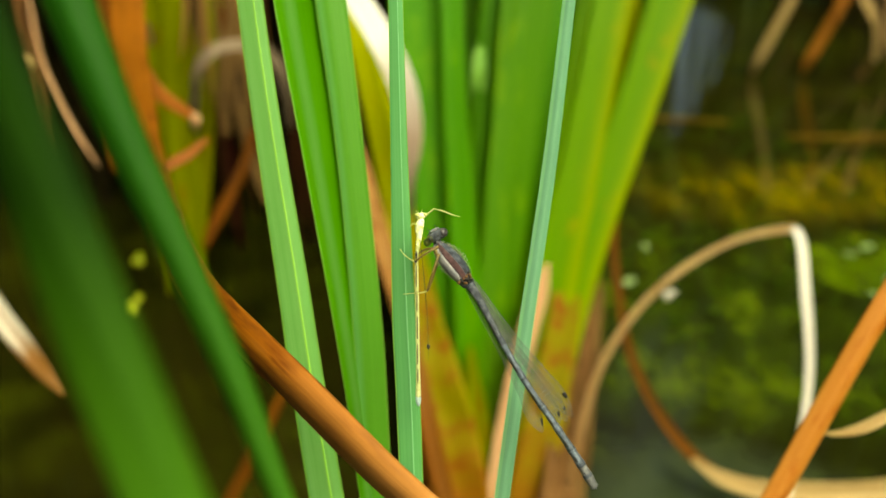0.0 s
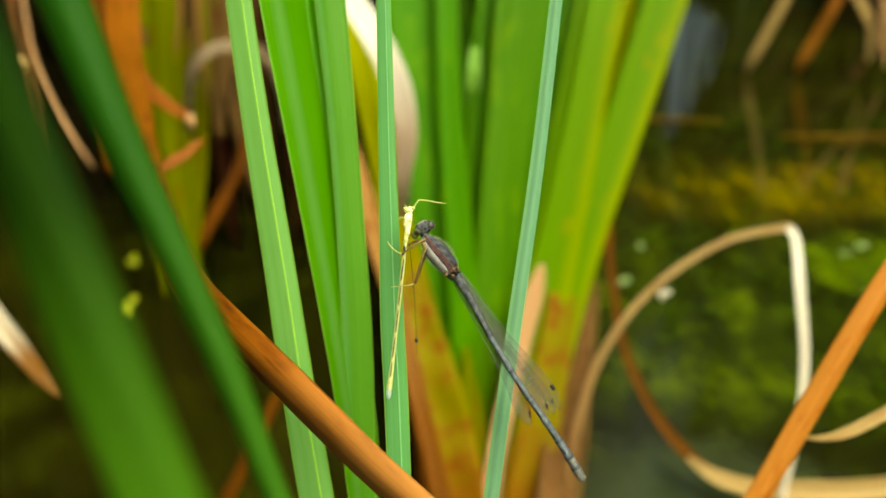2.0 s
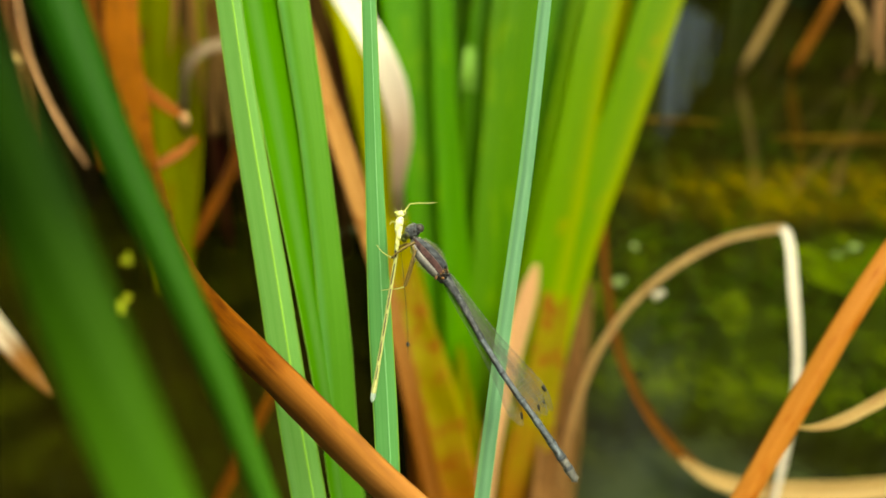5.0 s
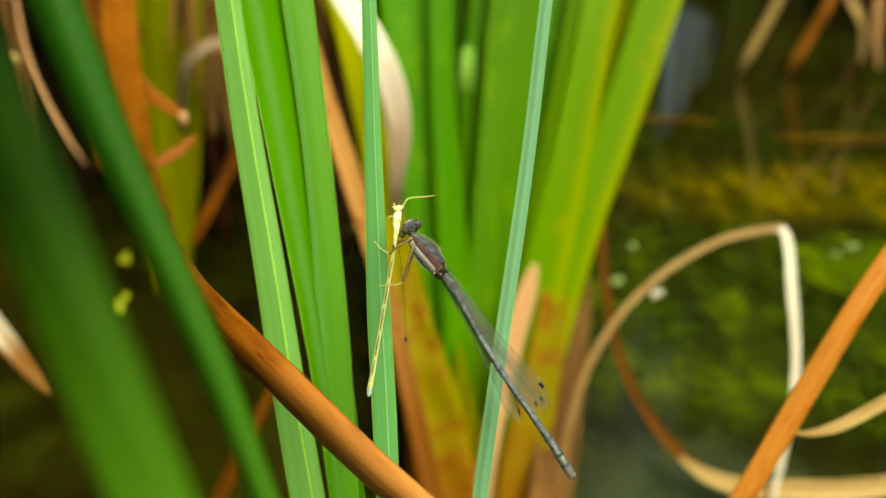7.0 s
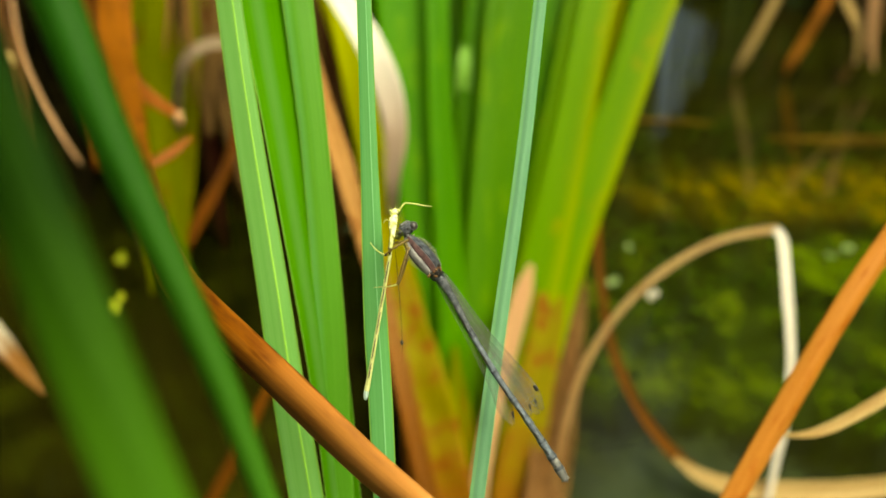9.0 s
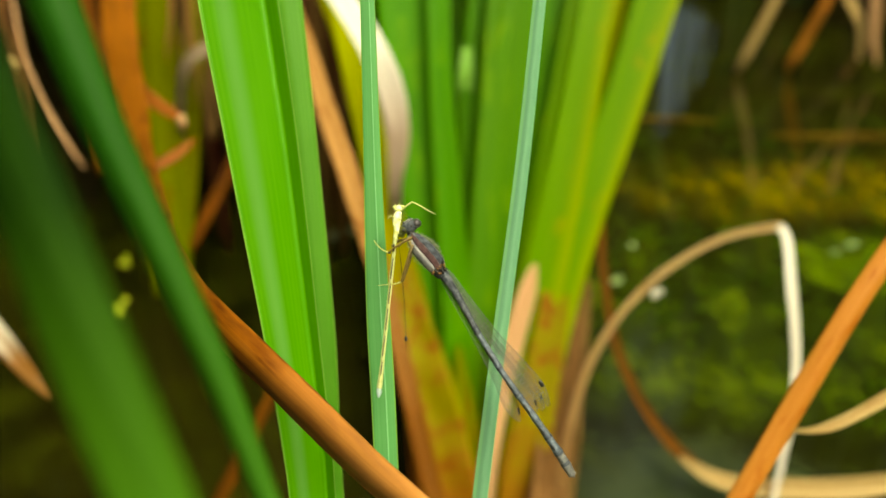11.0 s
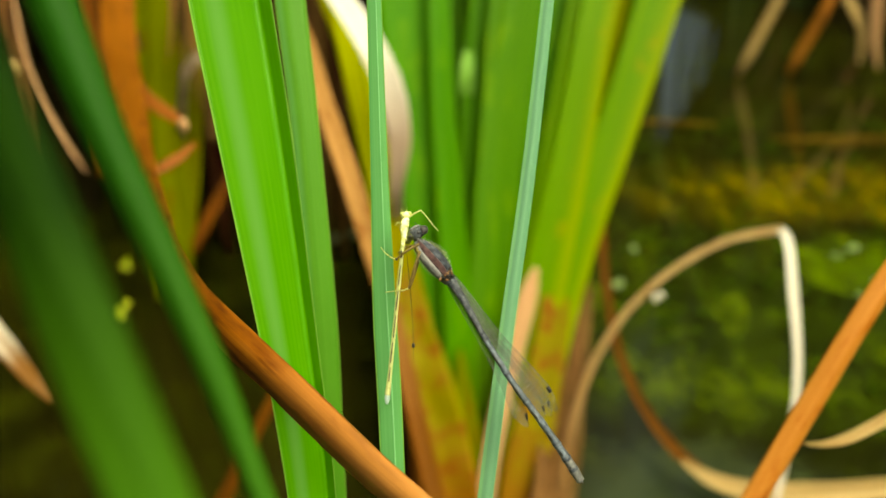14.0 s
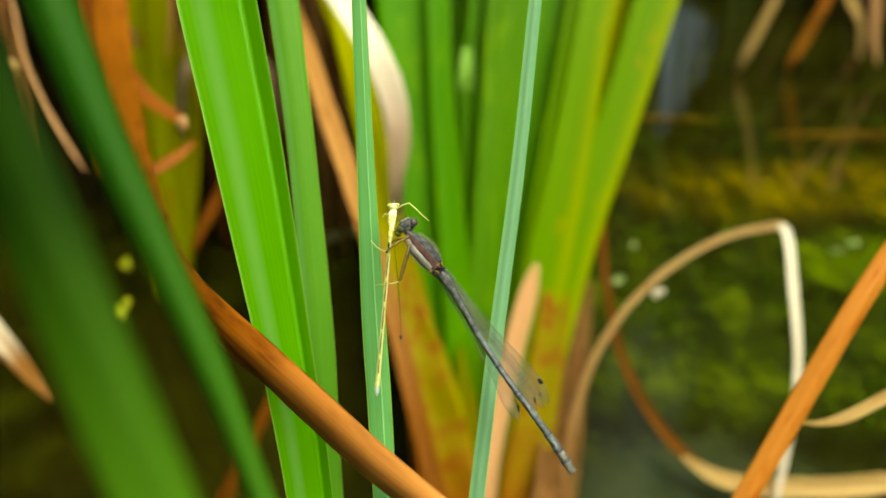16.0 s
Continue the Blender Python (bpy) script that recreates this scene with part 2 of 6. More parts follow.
DARK_RUST = leaf_material("dark_rust_stalk", (0.06, 0.018, 0.001), (0.13, 0.043, 0.002), (0.20, 0.075, 0.005), blotch=(0.06, 0.022, 0.002), blotch_amount=0.5, rough=0.65, through_light=0.1, vary=0.2, sheen=0.06)


# ---- builders ----
def part(name, bm, material, parent, label="", smooth=True):
    """One mesh under a thing or under a part; its vertices are in its parent's space."""
    me = bpy.data.meshes.new(name)
    bmesh.ops.recalc_face_normals(bm, faces=bm.faces)
    bm.to_mesh(me)
    bm.free()
    me.materials.append(material)
    if smooth:
        me.polygons.foreach_set("use_smooth", [True] * len(me.polygons))
    ob = new(name, me)
    ob.parent = parent
    return tagged(ob, label)


def thing(name, at_mm, label, category, group="", kind=""):
    ob = new(name)
    ob.empty_display_size = 0.005
    ob.location = Vector(at_mm) * MM
    return tagged(ob, label, category, group, kind)


def spline(points, steps):
    """A smooth curve through the given rows of numbers, whose first three are a place (centripetal Catmull-Rom)."""
    p = [np.array(q, float) for q in points]
    p = [2 * p[0] - p[1]] + p + [2 * p[-1] - p[-2]]
    out = []
    for i in range(1, len(p) - 2):
        k = [0.0]
        for a, b in zip(p[i - 1:i + 2], p[i:i + 3]):
            k.append(k[-1] + max(np.linalg.norm((b - a)[:3]), 1e-4) ** 0.5)
        for n in range(steps):
            t = k[1] + (k[2] - k[1]) * n / steps

            def blend(a, b, ka, kb):
                return ((kb - t) * a + (t - ka) * b) / (kb - ka)
            one = [blend(p[i - 1 + m], p[i + m], k[m], k[m + 1]) for m in range(3)]
            two = [blend(one[m], one[m + 1], k[m], k[m + 2]) for m in range(2)]
            out.append(blend(two[0], two[1], k[1], k[2]))
    out.append(p[-2])
    return out


def ribbon(spine, origin, steps=8, across=8, fold=0.0, crease=0.5, thick=0.22, turn=0.0, twist=0.0, face=FRONT, ruffle=0.0, span=(0.0, 1.0), lift=0.0, seed=0, cup=0.0, roll=0.0, unrolled=None):
    """A blade along the spine (rows of x, y, z, width in mm), folded along a crease, thickest there. roll: how far it curls away behind; unrolled: the run in mm over which that ends. span: the stretch of its width that is built."""
    rows = spline(spine, steps)
    bm = bmesh.new()
    uv = bm.loops.layers.uv.new("blade")
    rings, run, last = [], 0.0, None
    rnd = random.Random(seed)
    phase = rnd.uniform(0, 9)
    for i, r in enumerate(rows):
        p = Vector(r[:3])
        ahead = Vector(rows[min(i + 1, len(rows) - 1)][:3]) - Vector(rows[max(i - 1, 0)][:3])
        t = ahead.normalized()
        run += (p - last).length if last is not None else 0.0
        last = p
        side = t.cross(face).normalized()
        ang = radians(turn + twist * i / (len(rows) - 1))
        side = (Matrix.Rotation(ang, 3, t) @ side).normalized()
        out_ = side.cross(t).normalized()
        if out_.dot(face) < 0 and abs(turn) + abs(twist) < 80:
            out_ = -out_
        w = max(r[3], 0.05)
        front, back = [], []
        curl = roll * (1.0 if unrolled is None else min(1.0, max(0.12, (unrolled[1] - run) / (unrolled[1] - unrolled[0]))))
        for k in range(across + 1):
            s = span[0] + (span[1] - span[0]) * k / across
            dip = fold * w * (abs(s - crease) / max(crease, 1 - crease)) + cup * w * (4 * (s - 0.5) ** 2) - curl * w * ((s - crease) / max(crease, 1 - crease)) ** 2
            wave = ruffle * w * math.sin(run * 0.21 + phase + 5 * s) * (0.4 + abs(s - 0.5)) + ruffle * 0.5 * w * noise.noise(Vector((run * 0.15, s * 2, phase)))
            q = p + side * ((s - 0.5) * w) + out_ * (dip + wave + lift)
            h = thick * (0.25 + 0.75 * (1 - min(1.0, abs(s - crease) / max(crease, 1 - crease))) ** 0.7) * min(1.0, 0.3 + w / 2)
            front.append((bm.verts.new((q + out_ * h * 0.5 - Vector(origin)) * MM), s, run * 0.1))
            back.append((bm.verts.new((q - out_ * h * 0.5 - Vector(origin)) * MM), s, run * 0.1))
        rings.append(front + back[::-1])
    n = len(rings[0])

    def quad(vs):
        f = bm.faces.new([v[0] for v in vs])
        for loop, v in zip(f.loops, vs):
            loop[uv].uv = (v[1], v[2])
    for a, b in zip(rings, rings[1:]):
        for k in range(n):
            quad([a[k], a[(k + 1) % n], b[(k + 1) % n], b[k]])
    for ring in (rings[0], rings[-1]):
        half = n // 2
        for k in range(half - 1):
            quad([ring[k], ring[k + 1], ring[n - 2 - k], ring[n - 1 - k]])
    return bm


def tube(points, radii, origin, steps=4, sides=10, flat=1.0, up=FRONT):
    """A tapered round or flattened rod through points in mm, closed at its ends."""
    rows = spline([(*p, r) for p, r in zip(points, radii)], steps)
    bm = bmesh.new()
    uv = bm.loops.layers.uv.new("blade")
    rings, run, last = [], 0.0, None
    for i, r in enumerate(rows):
        p = Vector(r[:3])
        run += (p - last).length if last is not None else 0.0
        last = p
        t = (Vector(rows[min(i + 1, len(rows) - 1)][:3]) - Vector(rows[max(i - 1, 0)][:3])).normalized()
        side = t.cross(up).normalized()
        out_ = side.cross(t).normalized()
        rad = max(r[3], 0.004)
        rings.append([(bm.verts.new((p + side * rad * math.cos(2 * math.pi * k / sides) + out_ * rad * flat * math.sin(2 * math.pi * k / sides) - Vector(origin)) * MM), k / sides, run * 0.1) for k in range(sides)])
    for a, b in zip(rings, rings[1:]):
        for k in range(sides):
            vs = [a[k], a[(k + 1) % sides], b[(k + 1) % sides], b[k]]
            f = bm.faces.new([v[0] for v in vs])
            for loop, v in zip(f.loops, vs):
                loop[uv].uv = (v[1], v[2])
    for ring in (rings[0], rings[-1]):
        bm.faces.new([v[0] for v in ring])
    return bm


def blob(center, axes, origin, rings=10, sides=16):
    """An ellipsoid in mm: axes are three half-axis vectors."""
    bm = bmesh.new()
    bmesh.ops.create_uvsphere(bm, u_segments=sides, v_segments=rings, radius=1.0)
    a, b, c = (Vector(v) for v in axes)
    for v in bm.verts:
        v.co = (Vector(center) - Vector(origin) + a * v.co.x + b * v.co.y + c * v.co.z) * MM
    return bm


def leaf(name, spine, material, label, category="leaf", group="", rib=None, rib_at=0.5, rib_width=0.05, rib_label="pale raised midrib", edge=None, edge_width=0.03, **shape):
    """A single leaf that stands by itself: a blade and, where they show, a midrib and pale margins."""
    origin = spine[0][:3]
    ob = thing(name, origin, label, category, group)
    part("blade", ribbon(spine, origin, **shape), material, ob)
    strips = [("midrib", rib_at - rib_width / 2, rib_at + rib_width / 2, rib, rib_label)] if rib else []
    if edge:
        strips += [("margin", -0.004, edge_width, edge, "thin pale margin"), ("margin", 1 - edge_width, 1.004, edge, "thin pale margin")]
    for part_name, lo, hi, stuff, words in strips:
        more = dict(shape)
        more.update(span=(lo, hi), across=2, lift=shape.get("thick", 0.22) * (0.42 if part_name == "midrib" else 0.16))
        part(part_name, ribbon(spine, origin, **more), stuff, ob, words)
    return ob


# ---- pond ----
def build_water():
    m, nt, bsdf, out = start("murky_pond_water")
    v = mapped(nt, (1, 1, 1), "Object")
    weed, fine, patch = noise_of(nt, v, 26.0, 5.0, 0.65), noise_of(nt, v, 140.0, 3.0, 0.6), noise_of(nt, v, 7.0, 2.0)
    streak = noise_of(nt, mapped(nt, (60, 14, 1), "Object"), 1.0, 4.0, 0.6)
    col = ramp(nt, weed, [(0.36, (0.003, 0.0034, 0.0004)), (0.50, (0.014, 0.015, 0.001)), (0.62, (0.034, 0.040, 0.0016)), (0.76, (0.07, 0.095, 0.004))])
    col = mixed(nt, ramp(nt, patch, [(0.42, (0, 0, 0)), (0.6, (1, 1, 1))]), col, mixed(nt, 0.7, col, (0.012, 0.009, 0.001)))
    tc = nt.nodes.new("ShaderNodeTexCoord")

    def bed(centre, stretch, outer, inner, wander):
        """How far a spot of the pond belongs to a weed bed or the painted sky patch, with a ragged rim."""
        shifted = node(nt, "ShaderNodeMapping", Location=tuple(-c * k for c, k in zip(centre, stretch)), Scale=stretch)
        nt.links.new(tc.outputs["Object"], shifted.inputs["Vector"])
        size = nt.nodes.new("ShaderNodeVectorMath")
        size.operation = "LENGTH"
        nt.links.new(shifted.outputs[0], size.inputs[0])
        reach = node(nt, "ShaderNodeMath")
        reach.operation = "MULTIPLY_ADD"
        nt.links.new(weed, reach.inputs[0])
        reach.inputs[1].default_value = -wander
        nt.links.new(size.outputs["Value"], reach.inputs[2])
        rng = node(nt, "ShaderNodeMapRange")
        rng.inputs[1].default_value, rng.inputs[2].default_value = outer - wander / 2, inner - wander / 2
        nt.links.new(reach.outputs[0], rng.inputs[0])
        return rng.outputs[0]

    # green weed and an amber bed of drowned leaves just under the surface of the open water
    green = ramp(nt, mixed(nt, 0.45, weed, streak), [(0.40, (0.003, 0.0055, 0.0004)), (0.47, (0.020, 0.034, 0.001)), (0.54, (0.060, 0.096, 0.002)), (0.63, (0.16, 0.225, 0.006))])
    amber = ramp(nt, streak, [(0.34, (0.018, 0.015, 0.0008)), (0.5, (0.095, 0.074, 0.001)), (0.68, (0.20, 0.155, 0.002))])
    col = mixed(nt, bed((0.20, 0.38, 0.0), (0.9, 1.3, 1.0), 0.17, 0.06, 0.22), col, mixed(nt, 0.50, green, (0.012, 0.014, 0.001)))
    col = mixed(nt, bed((0.36, 0.43, 0.0), (0.8, 2.0, 1.0), 0.15, 0.05, 0.16), col, green)
    col = mixed(nt, bed((0.105, 0.250, 0.0), (1.0, 1.5, 1.0), 0.078, 0.03, 0.06), col, mixed(nt, streak, (0.018, 0.026, 0.008), (0.072, 0.088, 0.044)))  # grey patch painted in for the sky's reflection
    col = mixed(nt, bed((0.285, 0.445, 0.0), (1.0, 1.7, 1.0), 0.085, 0.02, 0.09), col, mixed(nt, 0.45, green, (0.14, 0.22, 0.005)))
    col = mixed(nt, bed((0.30, 0.560, 0.0), (0.62, 1.8, 1.0), 0.13, 0.05, 0.14), col, amber)
    col = mixed(nt, 0.2, col, ramp(nt, fine, [(0.35, (0.003, 0.004, 0.0006)), (0.7, (0.03, 0.04, 0.003))]))
    nt.links.new(col, bsdf.inputs["Base Color"])
    bsdf.inputs["IOR"].default_value, bsdf.inputs["Roughness"].default_value = 1.33, 0.06
    bsdf.inputs["Specular IOR Level"].default_value = 0.9  # raised above plain water to strengthen the sky's reflection
    bump = node(nt, "ShaderNodeBump", Strength=0.025, Distance=0.004)
    nt.links.new(noise_of(nt, mapped(nt, (1, 0.35, 1), "Object"), 22.0, 2.0), bump.inputs["Height"])
    nt.links.new(bump.outputs[0], bsdf.inputs["Normal"])
    bm = bmesh.new()
    bmesh.ops.create_grid(bm, x_segments=40, y_segments=40, size=200)
    part("water", bm, m, None)
    tagged(bpy.data.objects["water"], "dark murky green pond water with drowned weed", "water", kind="structure")


def build_bank():
    soil = mottled("wet_dark_soil", (0.006, 0.004, 0.0015), (0.018, 0.011, 0.004), 18.0, 0.85, 0.8, c=(0.035, 0.022, 0.007), sheen=0.15)
    bm = bmesh.new()
    nx, ny = 90, 24
    grid = []
    for j in range(ny + 1):
        row = []
        for i in range(nx + 1):
            x = -30 + 60 * i / nx
            x = math.copysign(abs(x / 30) ** 2.2 * 30, x)
            f = j / ny
            edge = 2.75 - 1.80 * math.tanh((x - 0.66) * 9) + 0.06 * noise.noise(Vector((x * 4, 0, 0)))
            y = edge + 40 * f ** 2.6
            z = -0.03 + 0.22 * min(1, f * 5) + 0.05 * noise.noise(Vector((x * 3, y * 3, 1))) + 0.5 * f
            row.append(bm.verts.new((x, y, z)))
        grid.append(row)
    for j in range(ny):
        for i in range(nx):
            bm.faces.new((grid[j][i], grid[j][i + 1], grid[j + 1][i + 1], grid[j + 1][i]))
    part("ground", bm, soil, None)
    tagged(bpy.data.objects["ground"], "dark wet soil of the pond's far bank", "bank", kind="structure")


def blade_field(name, count, place, height, width, lean, material, label, seed, category="reeds", drift=0.0):
    """Uncounted narrow upright blades, each a bent tapering strip with a fold, in one mesh. drift: the lean that they share."""
    rnd = random.Random(seed)
    verts, faces = [], []
    for _ in range(count):
        x, y, z = place(rnd)
        h, w = (height(x, y) if callable(height) else height) * rnd.uniform(0.6, 1.15), width * rnd.uniform(0.6, 1.3)
        a, l = rnd.uniform(0, math.pi), drift + lean * rnd.gauss(0, 1)
        b = lean * rnd.gauss(0, 0.6)
        start_at = len(verts)
        for k in range(6):
            f = k / 5
            cx, cy, cz = x + l * h * f ** 1.8, y + b * h * f ** 1.8, z + h * f * (1 - 0.12 * abs(l) * f)
            ww = w * (1 - f ** 3) + 0.0006
            dx, dy = math.cos(a) * ww / 2, math.sin(a) * ww / 2
            verts += [(cx - dx, cy - dy, cz), (cx - dy * 0.35, cy + dx * 0.35, cz), (cx + dx, cy + dy, cz)]
        for k in range(5):
            s = start_at + 3 * k
            faces += [(s, s + 1, s + 4, s + 3), (s + 1, s + 2, s + 5, s + 4)]
    me = bpy.data.meshes.new(name)
    me.from_pydata(verts, [], faces)
    me.materials.append(material)
    return tagged(new(name, me), label, category, kind="stuff")


build_water()
build_bank()
FAR_GREEN = mottled("far_reed_green", (0.02, 0.045, 0.004), (0.05, 0.10, 0.01), 14.0, 0.6, 0.0, c=(0.10, 0.08, 0.02))
FAR_DRY = mottled("far_reed_dry", (0.025, 0.014, 0.004), (0.085, 0.05, 0.018), 14.0, 0.8, 0.0, c=(0.18, 0.115, 0.05), sheen=0.1)


def far_place(rnd):
    """Anywhere along the far bank but for one narrow opening towards the sky."""
    while True:
        x, y = rnd.gauss(0, 2.2), 1.75 + rnd.random() ** 1.5 * 2.4
        if not 0.246 < x / y + rnd.gauss(0, 0.012) < 0.352 or rnd.random() < 0.02:
            return x, y, 0.05


def near_bank_place(rnd):
    """Round the pond's near side, behind and beside the open water."""
    a, r = rnd.uniform(radians(150), radians(390)), rnd.uniform(1.1, 2.6)
    return r * math.cos(a), r * math.sin(a), -0.02


# reeds out of view, added round the near side to cut ambient sky light
blade_field("bank_reeds", 3600, near_bank_place, 1.7, 0.024, 0.12, FAR_GREEN, "unseen tall dark green reeds added to block low sky light", 5)
blade_field("far_reeds", 7500, far_place, lambda x, y: 0.72 * (y - 0.27) if 0.15 < x / y < 0.44 else 2.7, 0.024, 0.12, FAR_GREEN, "tall dark green reeds along the far bank", 3)
blade_field("far_dry_reeds", 900, lambda r: (r.choice((r.uniform(-2.5, 0.3), r.uniform(0.75, 3.0))), 1.5 + r.random() * 0.8, 0.05), 0.9, 0.016, 0.3, FAR_DRY, "brown dead reeds on the far bank", 4)

# added out of view: they cover the upper part of the mirrored sky opening
blade_field("bent_reeds", 130, lambda r: ((y := r.uniform(1.9, 2.25)) * r.uniform(0.375, 0.45), y, 0.02), 1.45, 0.022, 0.08, FAR_GREEN, "unseen dark bent reeds added to cut the sky's reflection short", 14, drift=-0.48)
blade_field("bank_litter", 420, lambda r: (r.uniform(0.52, 1.6), r.uniform(1.0, 1.4), 0.02), 0.30, 0.012, 0.5, FAR_DRY, "brown dead reed litter on the bank", 6, "dead reeds")

# ---- the near leaves ----
REED_STEM = leaf("grass_blade", [(0.74, 29.53, -10, 3), (-3.18, 66.32, 174.51, 2.75), (-3.43, 70.07, 181.57, 2.62), (-3.87, 75.41, 191.6, 2.68), (-4.31, 79.51, 199.31, 2.62), (-4.81, 87.13, 213.64, 2), (-5.24, 95.92, 230.17, 1.62), (-5.87, 107.64, 252.22, 1.37), (-6.88, 124.89, 280.4, 0.89), (-8.57, 148.8, 316.85, 0.2)], BLUE_GREEN, "upright bluish-green grass blade that the damselfly clings beside", edge=MARGIN, edge_width=0.035, rib=SILVER_RIB, rib_at=0.62, rib_width=0.05, fold=-0.10, crease=0.62, thick=0.2, steps=10)
RIGHT_LEAF = leaf("grass_blade", [(-10.49, 34.14, -10, 1.93), (5.58, 69.62, 167.94, 1.74), (6.97, 74.55, 177.2, 1.79), (9.56, 83.34, 193.73, 1.74), (12.48, 92.69, 211.32, 1.63), (14.87, 102.04, 228.91, 1.49), (17.66, 112.95, 249.43, 1.33), (21.4, 129.52, 276.32, 0.94), (26.21, 152.97, 314.03, 0.16)], MIST_GREEN, "slanting pale bluish-green grass blade", edge=SILVER_RIB, edge_width=0.04, fold=-0.26, crease=0.52, thick=0.2, steps=10)
RIBBED_LEAF = leaf("cattail_leaf", [(8.16, 38.03, -10, 4.6), (-12.27, 72.45, 162.6, 4.18), (-14.43, 78.28, 173.56, 4.32), (-16.66, 84.56, 185.38, 4.18), (-18.75, 91.11, 197.69, 3.9), (-21.75, 99.94, 214.31, 3.49), (-23.91, 107.14, 227.85, 3.28), (-26.77, 118.6, 249.4, 3.07), (-30.19, 134.6, 277.36, 2.25), (-35.35, 160.25, 317.08, 0.22)], PALE_GREEN, "pale green cattail leaf with a bright midrib", edge=MARGIN, rib=RIB, rib_at=0.66, rib_width=0.045, fold=-0.14, crease=0.66, thick=0.3, steps=10)
BROAD_LEAF = leaf("cattail_leaf", [(11.52, 42.31, -10, 5.15), (-5.84, 75.9, 158.44, 4.43), (-7.82, 82, 169.92, 4.84), (-8.76, 86.19, 177.79, 5.24), (-10.37, 91.67, 188.1, 5.78), (-14.17, 103.67, 210.68, 7.66), (-17.16, 112.25, 226.8, 8.46), (-20.38, 123.22, 247.43, 8.06), (-24.84, 142.22, 278.91, 5.75), (-31.12, 168.99, 320.74, 0.29)], GREEN, "broad glossy green cattail leaf folded along its length", edge=MARGIN, edge_width=0.016, fold=0.80, crease=0.76, thick=0.35, steps=10, across=22)
SLIM_LEAF = leaf("cattail_leaf", [(2.97, 45.74, -10, 3.6), (-7.12, 78.66, 155.11, 3.63), (-8.33, 84.98, 167.01, 3.78), (-9.08, 89.32, 175.16, 3.99), (-9.84, 95.01, 185.85, 3.98), (-12.57, 107.44, 209.25, 3.69), (-15.14, 116.33, 225.95, 4.13), (-18.47, 127.7, 247.34, 4.5), (-22.64, 147.3, 279.94, 3.25), (-28.21, 174.82, 323.18, 0.29)], SOFT_GREEN, "slim pale green cattail leaf standing behind the broad one", edge=MARGIN, fold=-0.12, crease=0.4, thick=0.25, steps=10)
leaf("cattail_leaf", [(62.7, -24.3, -10, 3.2), (-7.98, 21.64, 220.4, 2.74), (-10.82, 24.6, 225.98, 3.07), (-13.72, 27.71, 231.82, 3.29), (-16.35, 30.69, 237.43, 3.4), (-18.98, 33.67, 243.04, 3.29), (-23.34, 38.93, 250.8, 2.93), (-30.38, 48.25, 259.81, 1.51)], SHADED_GREEN, "broad leaning green leaf, coloured dark above as if shaded", rib=SHADED_GREEN, rib_at=0.55, rib_width=0.05, rib_label="raised midrib", turn=50, twist=-110, fold=-0.18, crease=0.55, thick=0.35, steps=10)
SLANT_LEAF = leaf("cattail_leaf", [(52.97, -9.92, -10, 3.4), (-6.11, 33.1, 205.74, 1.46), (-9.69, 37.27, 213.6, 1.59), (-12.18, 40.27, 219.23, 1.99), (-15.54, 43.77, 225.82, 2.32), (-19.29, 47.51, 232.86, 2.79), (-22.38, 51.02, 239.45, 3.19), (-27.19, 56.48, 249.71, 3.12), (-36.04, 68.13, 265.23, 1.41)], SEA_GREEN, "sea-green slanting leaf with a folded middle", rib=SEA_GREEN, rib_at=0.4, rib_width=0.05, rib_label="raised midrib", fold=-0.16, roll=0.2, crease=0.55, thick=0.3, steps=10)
RUST_LEAF = leaf("dry_leaf", [(34, 38, -8, 4), (26, 42, 90, 3.2), (12.23, 54.71, 179.29, 2.16), (6.35, 57.44, 182.3, 3.37), (-0.78, 61, 186.86, 4.3), (-5.84, 63.78, 189.97, 4.67), (-9.36, 66.44, 191.78, 4.95), (-13.44, 69.77, 193.78, 5.2), (-18.41, 74.38, 195.64, 5.24), (-24.99, 82.4, 196.24, 5.49), (-34.29, 99.71, 192.57, 5.75), (-50.84, 139.8, 182.78, 7.05), (-73.62, 197.27, 173.69, 9.54), (-87.17, 232.93, 176.86, 11.63), (-100.04, 270.46, 183.55, 11.83), (-106.35, 296.15, 199.91, 12.49), (-111.35, 343.53, 257.07, 9.96), (-119.18, 393.64, 330.01, 1.03)], RUST_LONG, "long rust-brown dry leaf arching down across the reeds", edge=RUST_LONG, edge_width=0.014, roll=0.95, unrolled=(232.0, 262.0), crease=0.80, thick=0.35, steps=10, across=18, ruffle=0.03)
ORANGE_LEAF = leaf("dry_leaf", [(-10.49, 69.08, -10, 3.91), (46.94, 98.34, 136.75, 3.31), (55.4, 105.24, 149.72, 3.64), (63.77, 112.18, 162.77, 3.79), (72.88, 119.6, 176.72, 3.71), (86.37, 130.29, 192.58, 3.2), (102.63, 144.34, 212.61, 2.12), (117.13, 158.67, 228.91, 0.34)], ORANGE, "stiff orange dry reed leaf leaning out of the water", rib=ORANGE, rib_at=0.66, rib_width=0.03, rib_label="raised ridge", fold=-0.06, roll=0.22, crease=0.62, thick=0.5, steps=8, across=14, ruffle=0.02)
